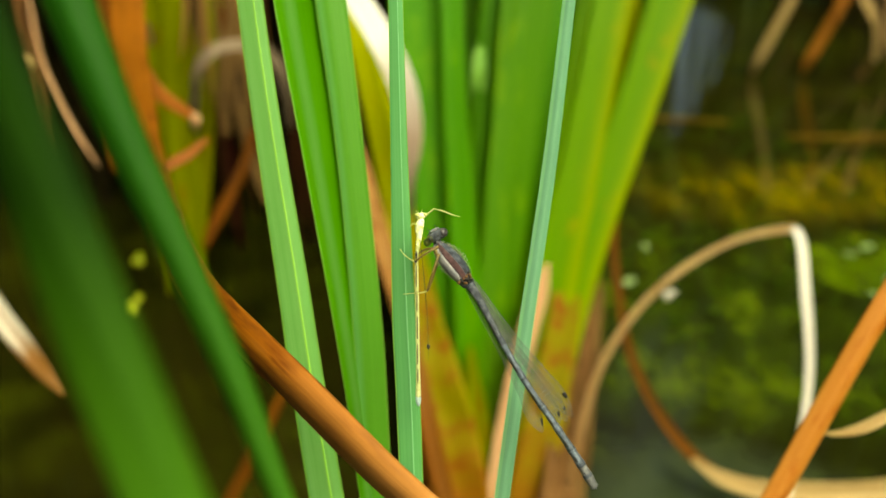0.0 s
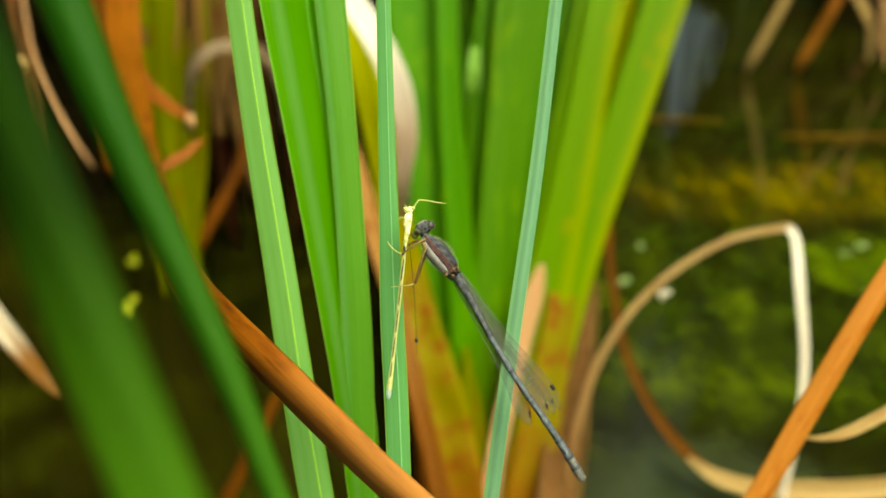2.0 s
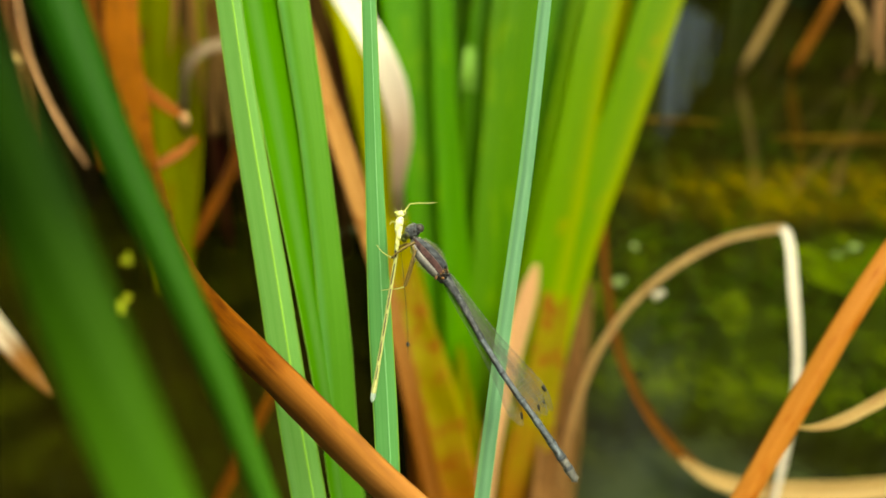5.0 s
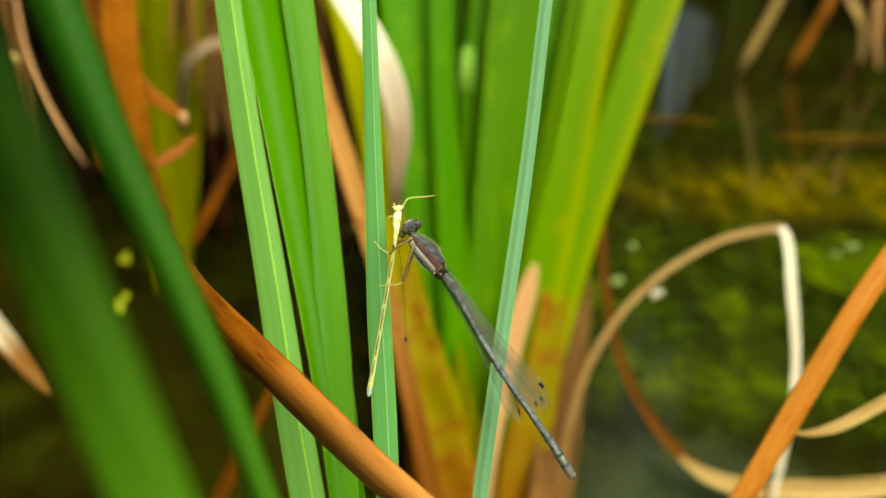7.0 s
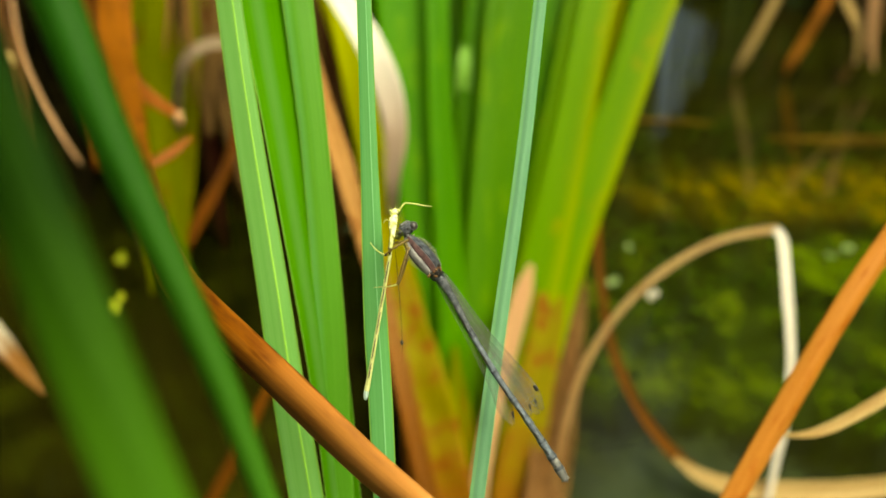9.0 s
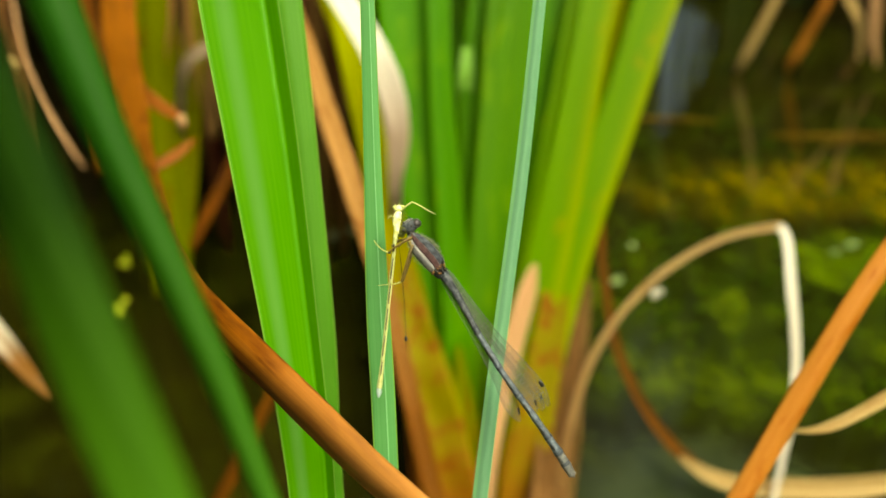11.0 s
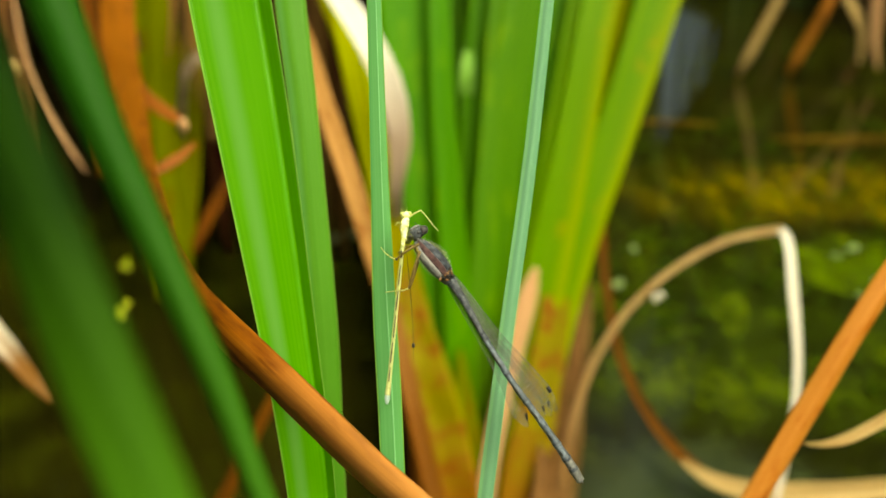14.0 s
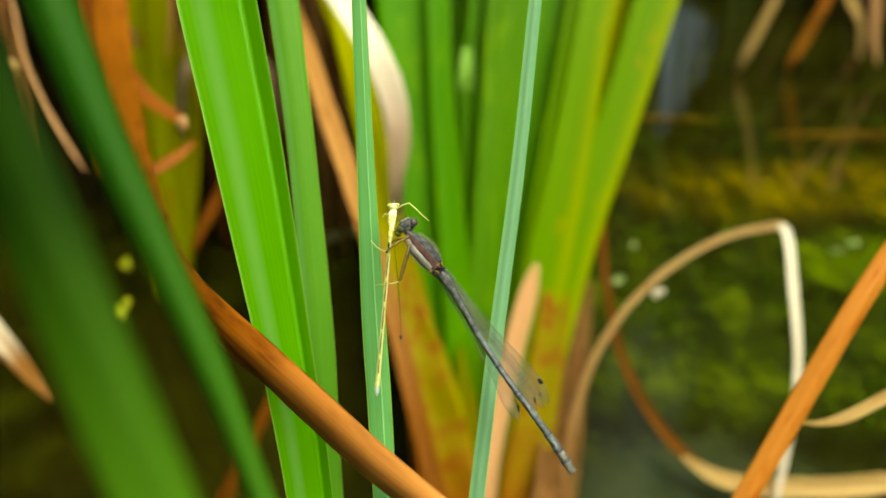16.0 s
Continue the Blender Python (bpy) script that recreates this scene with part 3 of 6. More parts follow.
CURLED_LEAF = leaf("dry_leaf", [(70.97, 125.06, 144.34, 0.37), (74.37, 125.06, 144.34, 1.12), (78.4, 125.51, 145.18, 2.07), (83.29, 126.56, 147.15, 2.3), (90.94, 128.65, 151.09, 2.6), (101.3, 134.11, 154.96, 2.65), (111.99, 140.71, 160.99, 0.66)], STRAW, "curled straw-coloured tip of a dry leaf", rib=DUN, rib_width=0.05, rib_label="darker midrib", fold=0.2, thick=0.3, ruffle=0.03)

# ---- the clump behind ----
CLUMP = thing("cattail_clump", (22, 268, -10), "dense clump of green and yellowing cattail leaves in water", "reed clump")

def clump_leaf(spine, material, seed, **shape):
    part("leaf", ribbon(spine, (22, 268, -10), steps=8, across=8, thick=0.8, seed=seed, **shape), material, CLUMP)


clump_leaf([(12.91, 257.37, -32.77, 14.34), (7.41, 277.57, 5.22, 16.73), (2.63, 300.02, 47.43, 18.17), (-1.43, 322.46, 89.64, 20.08), (-5.26, 344.91, 131.85, 22.47), (-9.56, 367.35, 174.07, 25.82), (-14.74, 423.69, 258.72, 24.57), (-18.33, 532.86, 400.14, 2.66)], CLUMP_GREEN, 0, fold=0.09, crease=0.6)
clump_leaf([(15.34, 250.22, -24.91, 11.62), (12.55, 274.23, 20.23, 13.01), (9.76, 302.59, 73.58, 12.08), (5.58, 329.87, 124.88, 10.23), (3.49, 357.15, 176.18, 9.3), (0.96, 412.24, 258.49, 8.61), (1.59, 532.86, 400.14, 1.59)], CLUMP_GREEN, 1, fold=0.09, crease=0.4)
clump_leaf([(18.67, 264.52, -40.62, 12.28), (17.69, 296.82, 20.11, 14.74), (18.67, 331.42, 85.19, 15.72), (21.62, 360.25, 139.42, 16.21), (24.81, 377.55, 171.96, 16.21), (31.79, 435.14, 258.96, 15.14), (42.47, 546.18, 403.89, 2.18)], CLUMP_GREEN, 2, fold=0.09, crease=0.5)
clump_leaf([(19.8, 253.8, -28.84, 11.79), (21.69, 284.78, 29.43, 14.61), (26.4, 317.98, 91.87, 16.5), (33.24, 345.65, 143.9, 16.97), (37.95, 362.25, 175.12, 16.97), (51.63, 412.24, 258.49, 15.78), (78.62, 532.86, 400.14, 2.12)], CLUMP_GREEN, 3, fold=0.09, crease=0.35)
clump_leaf([(22.95, 257.37, -32.77, 11.47), (27.73, 288.8, 26.33, 13.86), (37.29, 322.46, 89.64, 15.78), (46.85, 350.52, 142.41, 15.78), (52.83, 367.35, 174.07, 15.3), (71.49, 423.69, 258.72, 14.25), (107.81, 546.18, 403.89, 2.18)], CLUMP_GREEN, 4, fold=0.09, crease=0.6)
clump_leaf([(26.19, 243.08, -17.06, 13.55), (32.96, 268.51, 30.78, 18.06), (45.38, 296.07, 82.61, 17.61), (57.34, 322.57, 132.44, 15.35), (67.28, 346.94, 178.28, 14.9), (89.7, 400.79, 258.25, 16.27), (130.19, 506.21, 392.63, 2.02)], LIME, 5, fold=0.10, crease=0.5)
clump_leaf([(30.01, 246.65, -20.99, 13.74), (39.17, 272.46, 27.56, 17.41), (57.27, 303.65, 86.21, 16.04), (74.68, 327.31, 130.71, 16.49), (92.09, 352.04, 177.23, 17.87), (119.92, 400.79, 258.25, 18.59), (170.57, 506.21, 392.63, 2.02)], LIME, 6, fold=0.10, crease=0.45)
clump_leaf([(21.8, 285.77, -63.67, 5.31), (18.56, 356.12, 72.43, 3.7), (16.75, 364.16, 108.71, 5.15), (15.53, 358.67, 132.4, 6.42), (15.79, 360.5, 146.46, 6.58), (16.43, 371.37, 158.38, 1.97)], MARGIN, 7, fold=0.1)
clump_leaf([(10.54, 246.65, -20.99, 16.04), (4.81, 260.63, 5.31, 16.95), (-2.06, 276.76, 35.65, 15.12), (-8.93, 291.82, 63.96, 12.37), (-15.81, 305.8, 90.26, 10.54), (-23.82, 324.08, 124.64, 10.54), (-31.84, 341.29, 157, 10.08), (-38.71, 358.5, 189.37, 9.16), (-53.54, 412.24, 258.49, 1.91)], YELLOWING, 8, fold=0.2, crease=0.5)
clump_leaf([(6.04, 250.22, -24.91, 8.37), (-3.25, 291.68, 53.06, 9.3), (-16.04, 315.69, 98.2, 9.3), (-26.49, 336.42, 137.19, 10.69), (-34.39, 350.6, 163.86, 11.62), (-42.76, 363.69, 188.49, 11.62), (-58.32, 412.24, 258.49, 1.91)], YELLOWING, 9, fold=0.2, crease=0.5)
clump_leaf([(9.56, 285.97, -64.19, 13.28), (1.63, 341.69, 19.3, 17.42), (-5.3, 395.84, 99.85, 19.52), (-9.48, 428.58, 161.41, 18.41), (-13.99, 505.8, 285.35, 2.28)], CLUMP_GREEN, 10, fold=0.08)
clump_leaf([(16.2, 285.97, -64.19, 10.62), (13.88, 341.69, 19.3, 11.98), (4.46, 395.84, 99.85, 12.83), (1.67, 428.58, 161.41, 12.27), (-1.14, 505.8, 285.35, 2.28)], CLUMP_GREEN, 11, fold=0.08)
clump_leaf([(22.27, 278.82, -56.33, 12.95), (28.15, 333.35, 24.92, 17.53), (32.94, 386.42, 103.43, 19.06), (35.66, 418.37, 163.52, 17.97), (40.72, 494.04, 284.53, 2.23)], CLUMP_GREEN, 12, fold=0.08)
clump_leaf([(26.15, 278.82, -56.33, 12.95), (38.78, 333.35, 24.92, 18.59), (52, 386.42, 103.43, 20.15), (61.53, 418.37, 163.52, 19.06), (82.55, 494.04, 284.53, 2.23)], CLUMP_GREEN, 13, fold=0.08)
clump_leaf([(29.27, 271.67, -48.48, 12.62), (45.58, 325.02, 30.55, 18.13), (65.34, 376.99, 107, 19.65), (75.96, 408.17, 165.63, 18.59), (102.36, 482.27, 283.7, 2.18)], CLUMP_GREEN, 14, fold=0.08)
clump_leaf([(32.18, 264.52, -40.62, 12.28), (49.38, 308.35, 41.81, 14.74), (69.77, 348.72, 117.73, 16.21), (83.04, 377.55, 171.96, 16.21), (115.49, 458.75, 282.06, 2.07)], CLUMP_GREEN, 15, fold=0.08)
clump_leaf([(9.3, 232.29, -4.92, 19.85), (6.23, 245.42, 19.62, 21.15), (1.02, 256.64, 40.53, 20.72), (-3.76, 266.85, 59.54, 18.13), (-7.5, 277.73, 75.58, 10.86), (-10.01, 288.34, 89.04, 2.63)], OCHRE, 16, fold=0.12, ruffle=0.05)
clump_leaf([(1.99, 235.84, -9.09, 12.27), (-1.33, 247.01, 11.77, 12.27), (-4.21, 257.35, 31.08, 10.52), (-7.35, 267.24, 45.29, 6.61), (-9.86, 275.98, 57.35, 1.77)], RUST, 17, fold=0.15, ruffle=0.08)
clump_leaf([(32.27, 239.18, -12.59, 16.02), (34.9, 251.71, 10.99, 17.79), (39.87, 264.9, 33.74, 16.51), (45.45, 279.08, 56.25, 13.91), (49.3, 291.32, 75.06, 10.84)], OCHRE, 18, fold=0.12)
clump_leaf([(18.9, 282.23, -59.77, 13.11), (17.2, 312.94, -12.84, 15.94), (15.72, 342.18, 31.32, 16.67), (13.92, 375.88, 83.85, 16.33), (11.52, 407.72, 132.87, 15.43), (9.88, 428.97, 166.3, 13.88), (7.11, 505.79, 284.8, 2.28)], CLUMP_GREEN, 19, fold=0.08)
clump_leaf([(22.69, 246.44, -20.51, 10.08), (28.12, 269.76, 23.4, 9.16), (35.38, 291.24, 63.88, 9.16), (42.2, 308.4, 96.28, 8.25), (50.6, 329.87, 136.77, 6.87), (58.1, 349.18, 173.21, 5.96), (75.96, 402.26, 258.4, 1.4)], LIME, 20, fold=0.1)
clump_leaf([(32.76, 257.05, -32.2, 7.17), (53.26, 296.36, 37.87, 8.17), (66.38, 325.62, 93.11, 8.65), (75.13, 350.06, 134.97, 8.7), (80.16, 367.06, 166.99, 8.22), (95.1, 422.63, 254.63, 1.48)], YELLOWING, 21, fold=0.1)
clump_leaf([(19.08, 235.75, -8.77, 13.15), (16.52, 247.27, 8.51, 13.67), (14.41, 260.0, 25.94, 10.68), (12.34, 273.46, 40.51, 6.77), (11.12, 286.12, 53.59, 1.83)], OLIVE, 22, fold=0.12, ruffle=0.05)
clump_leaf([(9.16, 265.89, -41.79, 9.88), (5.63, 299.73, 17.31, 11.42), (1.05, 336.62, 82.12, 11.48), (-2.04, 367.96, 136.57, 11.04), (-3.63, 390.11, 173.81, 11.1), (-7.04, 455.12, 270.14, 2.08)], CLUMP_GREEN, 23, fold=0.06)
clump_leaf([(18.38, 250.06, -24.46, 9.3), (19.21, 280.34, 32.35, 10.23), (21.56, 312.7, 88.87, 10.75), (25.37, 338.77, 133.61, 9.4), (29.21, 365.11, 178.87, 8.51), (38.07, 429.08, 269.35, 1.97)], CLUMP_GREEN, 24, fold=0.06)
leaf("dry_leaf", [(-3.81, 303.35, -52.81, 6.07), (-9.56, 328.37, 15.54, 5.43), (-13.64, 321.25, 76.72, 4.05), (-13.65, 302.79, 116.55, 4.89), (-12.21, 302.59, 137.48, 8.7), (-14.77, 305.72, 154.01, 10.12), (-20.55, 307.63, 168.26, 10.72), (-27.05, 312.95, 178.25, 9.95), (-35.82, 318.75, 189.16, 8.81), (-54.34, 328.89, 208.24, 5.75), (-75.22, 348.48, 223.78, 1.18)], BLEACHED, "bleached white dry leaf curling over the clump", rib=BLEACHED, rib_width=0.08, rib_label="raised midrib", fold=0.12, ruffle=0.03, twist=25, thick=0.5)
leaf("dry_leaf", [(17.95, 237.98, -5.34, 6.51), (22.34, 254.44, 25.62, 6.89), (27.81, 266.79, 48.84, 7.28), (33.29, 277.07, 68.18, 7.65), (37.67, 284.27, 81.73, 6.51), (40.3, 288.6, 89.85, 1.92)], TAN, "blunt pinkish-tan dry leaf tip", rib=DUN, rib_width=0.05, rib_label="darker midrib", fold=0.1, cup=0.1, thick=0.6)
leaf("dry_leaf", [(7, 218.73, 1.05, 7), (0.4, 227.76, 30.82, 6.86), (-5.58, 236.92, 56.57, 6.37), (-13.74, 253.76, 88.23, 6.37), (-20.72, 264.98, 109.33, 6.77), (-28.68, 277.14, 132.2, 7.17), (-37.87, 297.97, 150.08, 7), (-47.59, 320.55, 171.25, 6.37), (-57.85, 342.91, 192, 1.75)], PATCHY, "tan dry leaf leaning behind the green leaves", rib=DUN, rib_width=0.05, rib_label="darker midrib", fold=0.15, thick=0.5)
SNAPPED = leaf("dry_leaf", [(66, 250, -8, 5.64), (50.83, 246.21, 10.14, 3.71), (57.63, 265.76, 46.9, 3.25), (70.34, 277.38, 68.76, 2.78), (88.96, 286.44, 85.79, 2.78), (113.06, 293.02, 98.17, 2.62), (130.59, 294.87, 101.65, 2.94), (136.31, 294.28, 102.68, 3.08)], STRAW_STALK, "straw-coloured dry leaf snapped over with a bleached hanging tip", rib=DUN, rib_width=0.05, rib_label="darker midrib", fold=0.2, thick=0.5, ruffle=0.03)
part("bent_tip", ribbon([(135.09, 293.39, 103.13, 2.85), (136.44, 290.18, 101.35, 3.25), (136.27, 274.66, 84.95, 3.61), (137.76, 262.69, 62.44, 3.06), (136.27, 253.51, 43.03, 2.78), (133.47, 247.03, 26.59, 2.66), (131.67, 242.72, 12.09, 2.12), (131.09, 240.04, -1.47, 0.86)], tuple(SNAPPED.location / MM), fold=0.15, thick=0.5, ruffle=0.03), BONE, SNAPPED, "bleached hanging tip")
part("fluff", blob((86.24, 281.12, 80.05), ((1.3, 0.3, 0.4), (0, 1.2, 0), (-0.5, 0, 2.1)), tuple(SNAPPED.location / MM), 6, 8), BONE, SNAPPED, "pale scrap of fluff")
part("fluff", blob((88.3, 281.4, 81.2), ((1.5, 0, -0.4), (0, 1.0, 0), (0.3, 0, 1.2)), tuple(SNAPPED.location / MM), 6, 8), BONE, SNAPPED, "pale scrap of fluff")
leaf("dry_stalk", [(75, 330, 110, 4), (72.19, 324.71, 93.86, 3.35), (72.6, 306.92, 71.06, 3.54), (77.39, 288.41, 46.9, 3.72), (90.03, 271.6, 25.94, 4.12), (105.2, 259.19, 13.24, 4.52), (117, 252.45, 11.22, 3.56), (126.21, 247.04, 11.69, 1.75)], DARK_RUST, "thin rust-brown dry stalk drooping to the water", fold=0.2, thick=0.6)
leaf("dry_leaf", [(98.09, 257.04, 19.86, 1.78), (106.49, 250.12, 17.49, 5.26), (119.64, 248.06, 13.62, 7.01), (141.55, 247.24, 12.08, 7.89), (171.79, 247.65, 12.85, 8.33), (200.71, 249.71, 16.72, 7.45), (240.66, 262.15, 18.82, 1.35)], STRAW, "straw-coloured dry leaf lying low over the water", rib=DUN, rib_width=0.05, rib_label="darker midrib", fold=0.2, thick=0.5, ruffle=0.03)
for spine in ([(170.47, 707.65, 0.4, 4.93), (184.75, 705.51, 0.64, 7.86), (218.55, 703.15, 0.45, 7.84), (246.94, 699.14, -0.69, 2.93)], [(281.34, 664.89, -1.21, 2.81), (301.11, 661.63, -0.96, 6.53), (367, 665.33, -0.38, 7.49), (431.83, 671.38, 0.34, 6.6)], [(318.87, 646.44, -3.95, 2.75), (342.77, 649.61, -2.25, 5.51), (395.02, 653.3, -1.72, 3.69)]):
    leaf("floating_stalk", [(x, y, 2.0, w) for x, y, z, w in spine], SUNKEN, "brown dead reed stalk floating on the pond", group="floating stalks", thick=1.5, fold=0.1, face=Vector((0, 0, 1)))
WITHERED = thing("withered_leaves", (62, 250, -8), "brown withered leaf bases beside the clump", "dead leaves")

def withered_leaf(spine, material, seed):
    part("leaf", ribbon(spine, (62, 250, -8), steps=8, fold=0.2, ruffle=0.12, thick=0.5, seed=seed), material, WITHERED)


withered_leaf([(42.13, 230.98, -0.05, 9.41), (48.97, 254.97, 19.64, 10.2), (52.84, 271.41, 33.58, 9.99), (56.36, 288.67, 49.04, 10.23), (60.94, 308.87, 70.06, 2.85)], WITHER, 0)
withered_leaf([(48.06, 233.79, -3.11, 7.36), (54.04, 260.09, 20.87, 8.53), (58.04, 277.78, 37.16, 7.81), (62.64, 295.22, 53.01, 6.11), (67.39, 311.69, 67.03, 1.44)], HUSK, 1)
withered_leaf([(37.62, 229.59, 1.47, 8.5), (44.98, 256.79, 22.93, 8.87), (49.2, 273.59, 37.56, 8.18), (54.03, 290.88, 53.12, 6.97), (57.61, 303.32, 65.93, 2.36)], WITHER, 2)
withered_leaf([(64.78, 299.51, 35.61, 2.43), (63.29, 308.68, 52.75, 9.72), (63.76, 314.96, 64.55, 8.26), (61.32, 318.99, 72.04, 1.94)], WITHER, 3)

# ---- the dead stand behind the near leaves ----
OLD = thing("old_reed_stand", (-120, 330, -8), "stand of olive and dead brown reed stems in dark water", "reed clump")

def stand_leaf(spine, material, seed, **shape):
    part("leaf", ribbon(spine, (-120, 330, -8), steps=6, across=6, thick=0.8, seed=seed, **shape), material, OLD)


stand_leaf([(-121.44, 359.92, 33.04, 1.67), (-122.59, 370.38, 52.63, 9.44), (-123.72, 378.23, 67.31, 14.99), (-127.36, 389.11, 87.61, 15.54), (-129.9, 402.32, 112.33, 14.99), (-132.2, 428.47, 161.29, 13.88), (-138.05, 491.35, 259.93, 11.34)], OLIVE, 40, fold=0.12)
stand_leaf([(-120.95, 369.44, 33.9, 1.7), (-120.42, 382.74, 58.87, 4.53), (-121.03, 397.91, 83.05, 9.66), (-121.07, 411.28, 108.12, 12.5), (-120.26, 425.18, 134.21, 13.64), (-118.32, 438.53, 159.3, 13.07), (-117.77, 503.6, 260.12, 8.72)], OLIVE, 41, fold=0.12)
stand_leaf([(-140.31, 376.43, 23.08, 2.32), (-142.68, 392.84, 53.78, 7.54), (-145.63, 407.07, 80.39, 11.61), (-148.04, 434.54, 131.84, 13.35), (-148.67, 450.24, 161.28, 13.35), (-149.95, 489.3, 234.5, 8.7)], OLIVE, 42, fold=0.12)
stand_leaf([(-93.98, 264.43, 173.58, 3.56), (-90.41, 261.21, 167.64, 4.63), (-84.71, 259.05, 163.76, 4.27), (-79.37, 257.4, 160.82, 3.2)], RUST, 43, fold=0.1)
stand_leaf([(-90.78, 244.63, 145.04, 2.45), (-85.82, 248.25, 147.72, 3.53), (-80.42, 251.64, 149.98, 3.56), (-74.93, 255.81, 153.71, 1.43)], RUST, 44, fold=0.1)
stand_leaf([(-118.24, 370.97, 53.07, 3.9), (-109.32, 379.48, 69.07, 6.14), (-100.12, 387.99, 85.08, 5.58), (-93.14, 398.46, 104.78, 3.9)], DARK_RUST, 45, fold=0.2)
stand_leaf([(-125.34, 403.93, 93.76, 4.57), (-116.33, 385.72, 123.42, 4.78), (-110.43, 378.22, 141.26, 4.6), (-101.43, 377.1, 149.8, 5.55), (-89.32, 378.28, 152.02, 5.05), (-78.72, 386.05, 145.33, 5.7), (-74.1, 389.46, 130.45, 4.25), (-75.02, 398.46, 104.78, 2.79)], HUSK_PALE, 46, fold=0.2, ruffle=0.05)
stand_leaf([(-109.12, 405.8, 98.18, 4.55), (-110.86, 416.51, 118.23, 6.25), (-108.05, 425.84, 135.81, 7.96), (-104.66, 434.36, 151.88, 8.53), (-101.86, 446.36, 174.47, 8.53)], HUSK, 47, fold=0.2, ruffle=0.1)
stand_leaf([(-205.01, 436.86, 177.07, 1.11), (-202.75, 425.11, 155.1, 1.38), (-198.01, 414.63, 135.59, 1.66), (-189.12, 404.63, 117.09, 2.22), (-178.58, 395.79, 100.8, 1.94), (-169.14, 389.3, 88.9, 0.55)], TAN, 48, fold=0.15, ruffle=0.08)
stand_leaf([(-168.83, 409.56, 78.03, 5.84), (-172.98, 428.85, 114.09, 10.52), (-176.54, 445.39, 145.0, 11.69), (-180.08, 459.17, 170.75, 11.69), (-192.69, 517.5, 258.53, 2.99)], DARK_RUST, 49, fold=0.12)
stand_leaf([(-211.23, 416.92, 65.1, 4.8), (-216.1, 438.15, 104.79, 9.0), (-223.36, 458.0, 141.81, 10.2), (-226.41, 472.16, 168.27, 10.2), (-240.77, 531.78, 258.43, 3.07)], BROWN, 50, fold=0.12)
stand_leaf([(-88.58, 393.16, 66.56, 4.59), (-98.66, 408.11, 94.32, 7.46), (-103.01, 421.66, 119.6, 9.75), (-98.75, 436.45, 147.47, 9.75), (-94.21, 449.9, 172.82, 8.61)], HUSK, 51, fold=0.2, ruffle=0.12)
stand_leaf([(-123.31, 410.8, 90.14, 4.63), (-118.15, 425.72, 118.28, 7.53), (-113.56, 440.65, 146.42, 8.68), (-110.14, 456.96, 177.1, 7.53)], DARK_RUST, 52, fold=0.15)
tattered = random.Random(8)
for i in range(9):
    x, z = -116 + 3.6 * i + tattered.uniform(-2, 2), tattered.uniform(172, 196)
    strand = [(x + tattered.uniform(-3, 3), 395, z + 18, 1.2), (x, 393, z, 2.4), (x + tattered.uniform(-3, 3), 391, z - 26, 2.8), (x + tattered.uniform(-6, 6), 390, z - 48 - tattered.uniform(0, 26), 0.6)]
    part("strand", ribbon(strand, (-120, 330, -8), steps=5, across=4, fold=0.3, ruffle=0.15, thick=0.4, seed=i + 70), HUSK if i % 3 else DUN, OLD)
for i in range(26):
    x, y, top = tattered.uniform(-200, -50), tattered.uniform(440, 540), tattered.uniform(120, 330)
    bend, sway, wide = tattered.uniform(6, 18), tattered.uniform(-14, 14), tattered.uniform(2.5, 6)
    spine = [(x, y, -8, wide * 0.6), (x + sway * 0.3, y, top * 0.5, wide), (x + sway, y - 4, top, wide), (x + sway + bend * 0.6, y - 10, top + 8, wide * 0.9), (x + sway + bend, y - 14, top - 16, wide * 0.7), (x + sway + bend * 1.1, y - 14, top - tattered.uniform(40, 90), 1.0)]
    part("leaf", ribbon(spine, (-120, 330, -8), steps=5, across=5, fold=0.25, ruffle=0.12, thick=0.6, seed=i + 90), BROWN if i % 5 else HUSK, OLD)
# backdrop reeds, coloured near black to stand in for the shade back there
blade_field("reed_litter", 900, lambda r: (r.uniform(-0.75, 0.02), r.uniform(0.52, 0.95), -0.01), 0.42, 0.014, 0.35, mottled("near_black_reed", (0.004, 0.0035, 0.0006), (0.016, 0.012, 0.002), 60.0, 0.85, 0.3, c=(0.05, 0.036, 0.006), sheen=0.05), "near-black reeds added behind the old stand as a shade backdrop", 21, "dead reeds")
part("seed_husk", blob((-205.25, 413.91, 133.83), ((3.2, 0, 0), (0, 2.5, 0), (0, 0, 3.6)), (-120, 330, -8), 6, 8), STRAW, OLD, "small pale seed husk")
part("seed_husk", blob((-77.83, 255.76, 159.91), ((1.6, 0, 0), (0, 1.4, 0), (0, 0, 2.5)), (-120, 330, -8), 6, 8), TAN, OLD, "small pale husk on a twig")
leaf("dry_leaf", [(-137.91, 248.98, 57.94, 1.65), (-143.88, 252.36, 64.3, 5.35), (-153.14, 257.67, 74.29, 7.41), (-163.43, 264.15, 86.47, 7.82), (-179.9, 277.68, 111.92, 7.41), (-202.7, 301.6, 135.6, 4.25)], BONE_TIP, "bleached dry leaf tip drooping over the water", rib=DUN, rib_width=0.05, rib_label="darker midrib", fold=0.15, thick=0.5)
leaf("dry_stalk", [(-52.59, 244.4, 70.64, 3.19), (-60.56, 236.92, 56.57, 4.38), (-68.52, 229.44, 42.5, 4.78), (-76.49, 221.96, 28.43, 4.78), (-82.47, 216.35, 17.88, 3.98)], DARK_RUST, "rust-brown dead stalk bent low over the water", fold=0.3, thick=0.6)

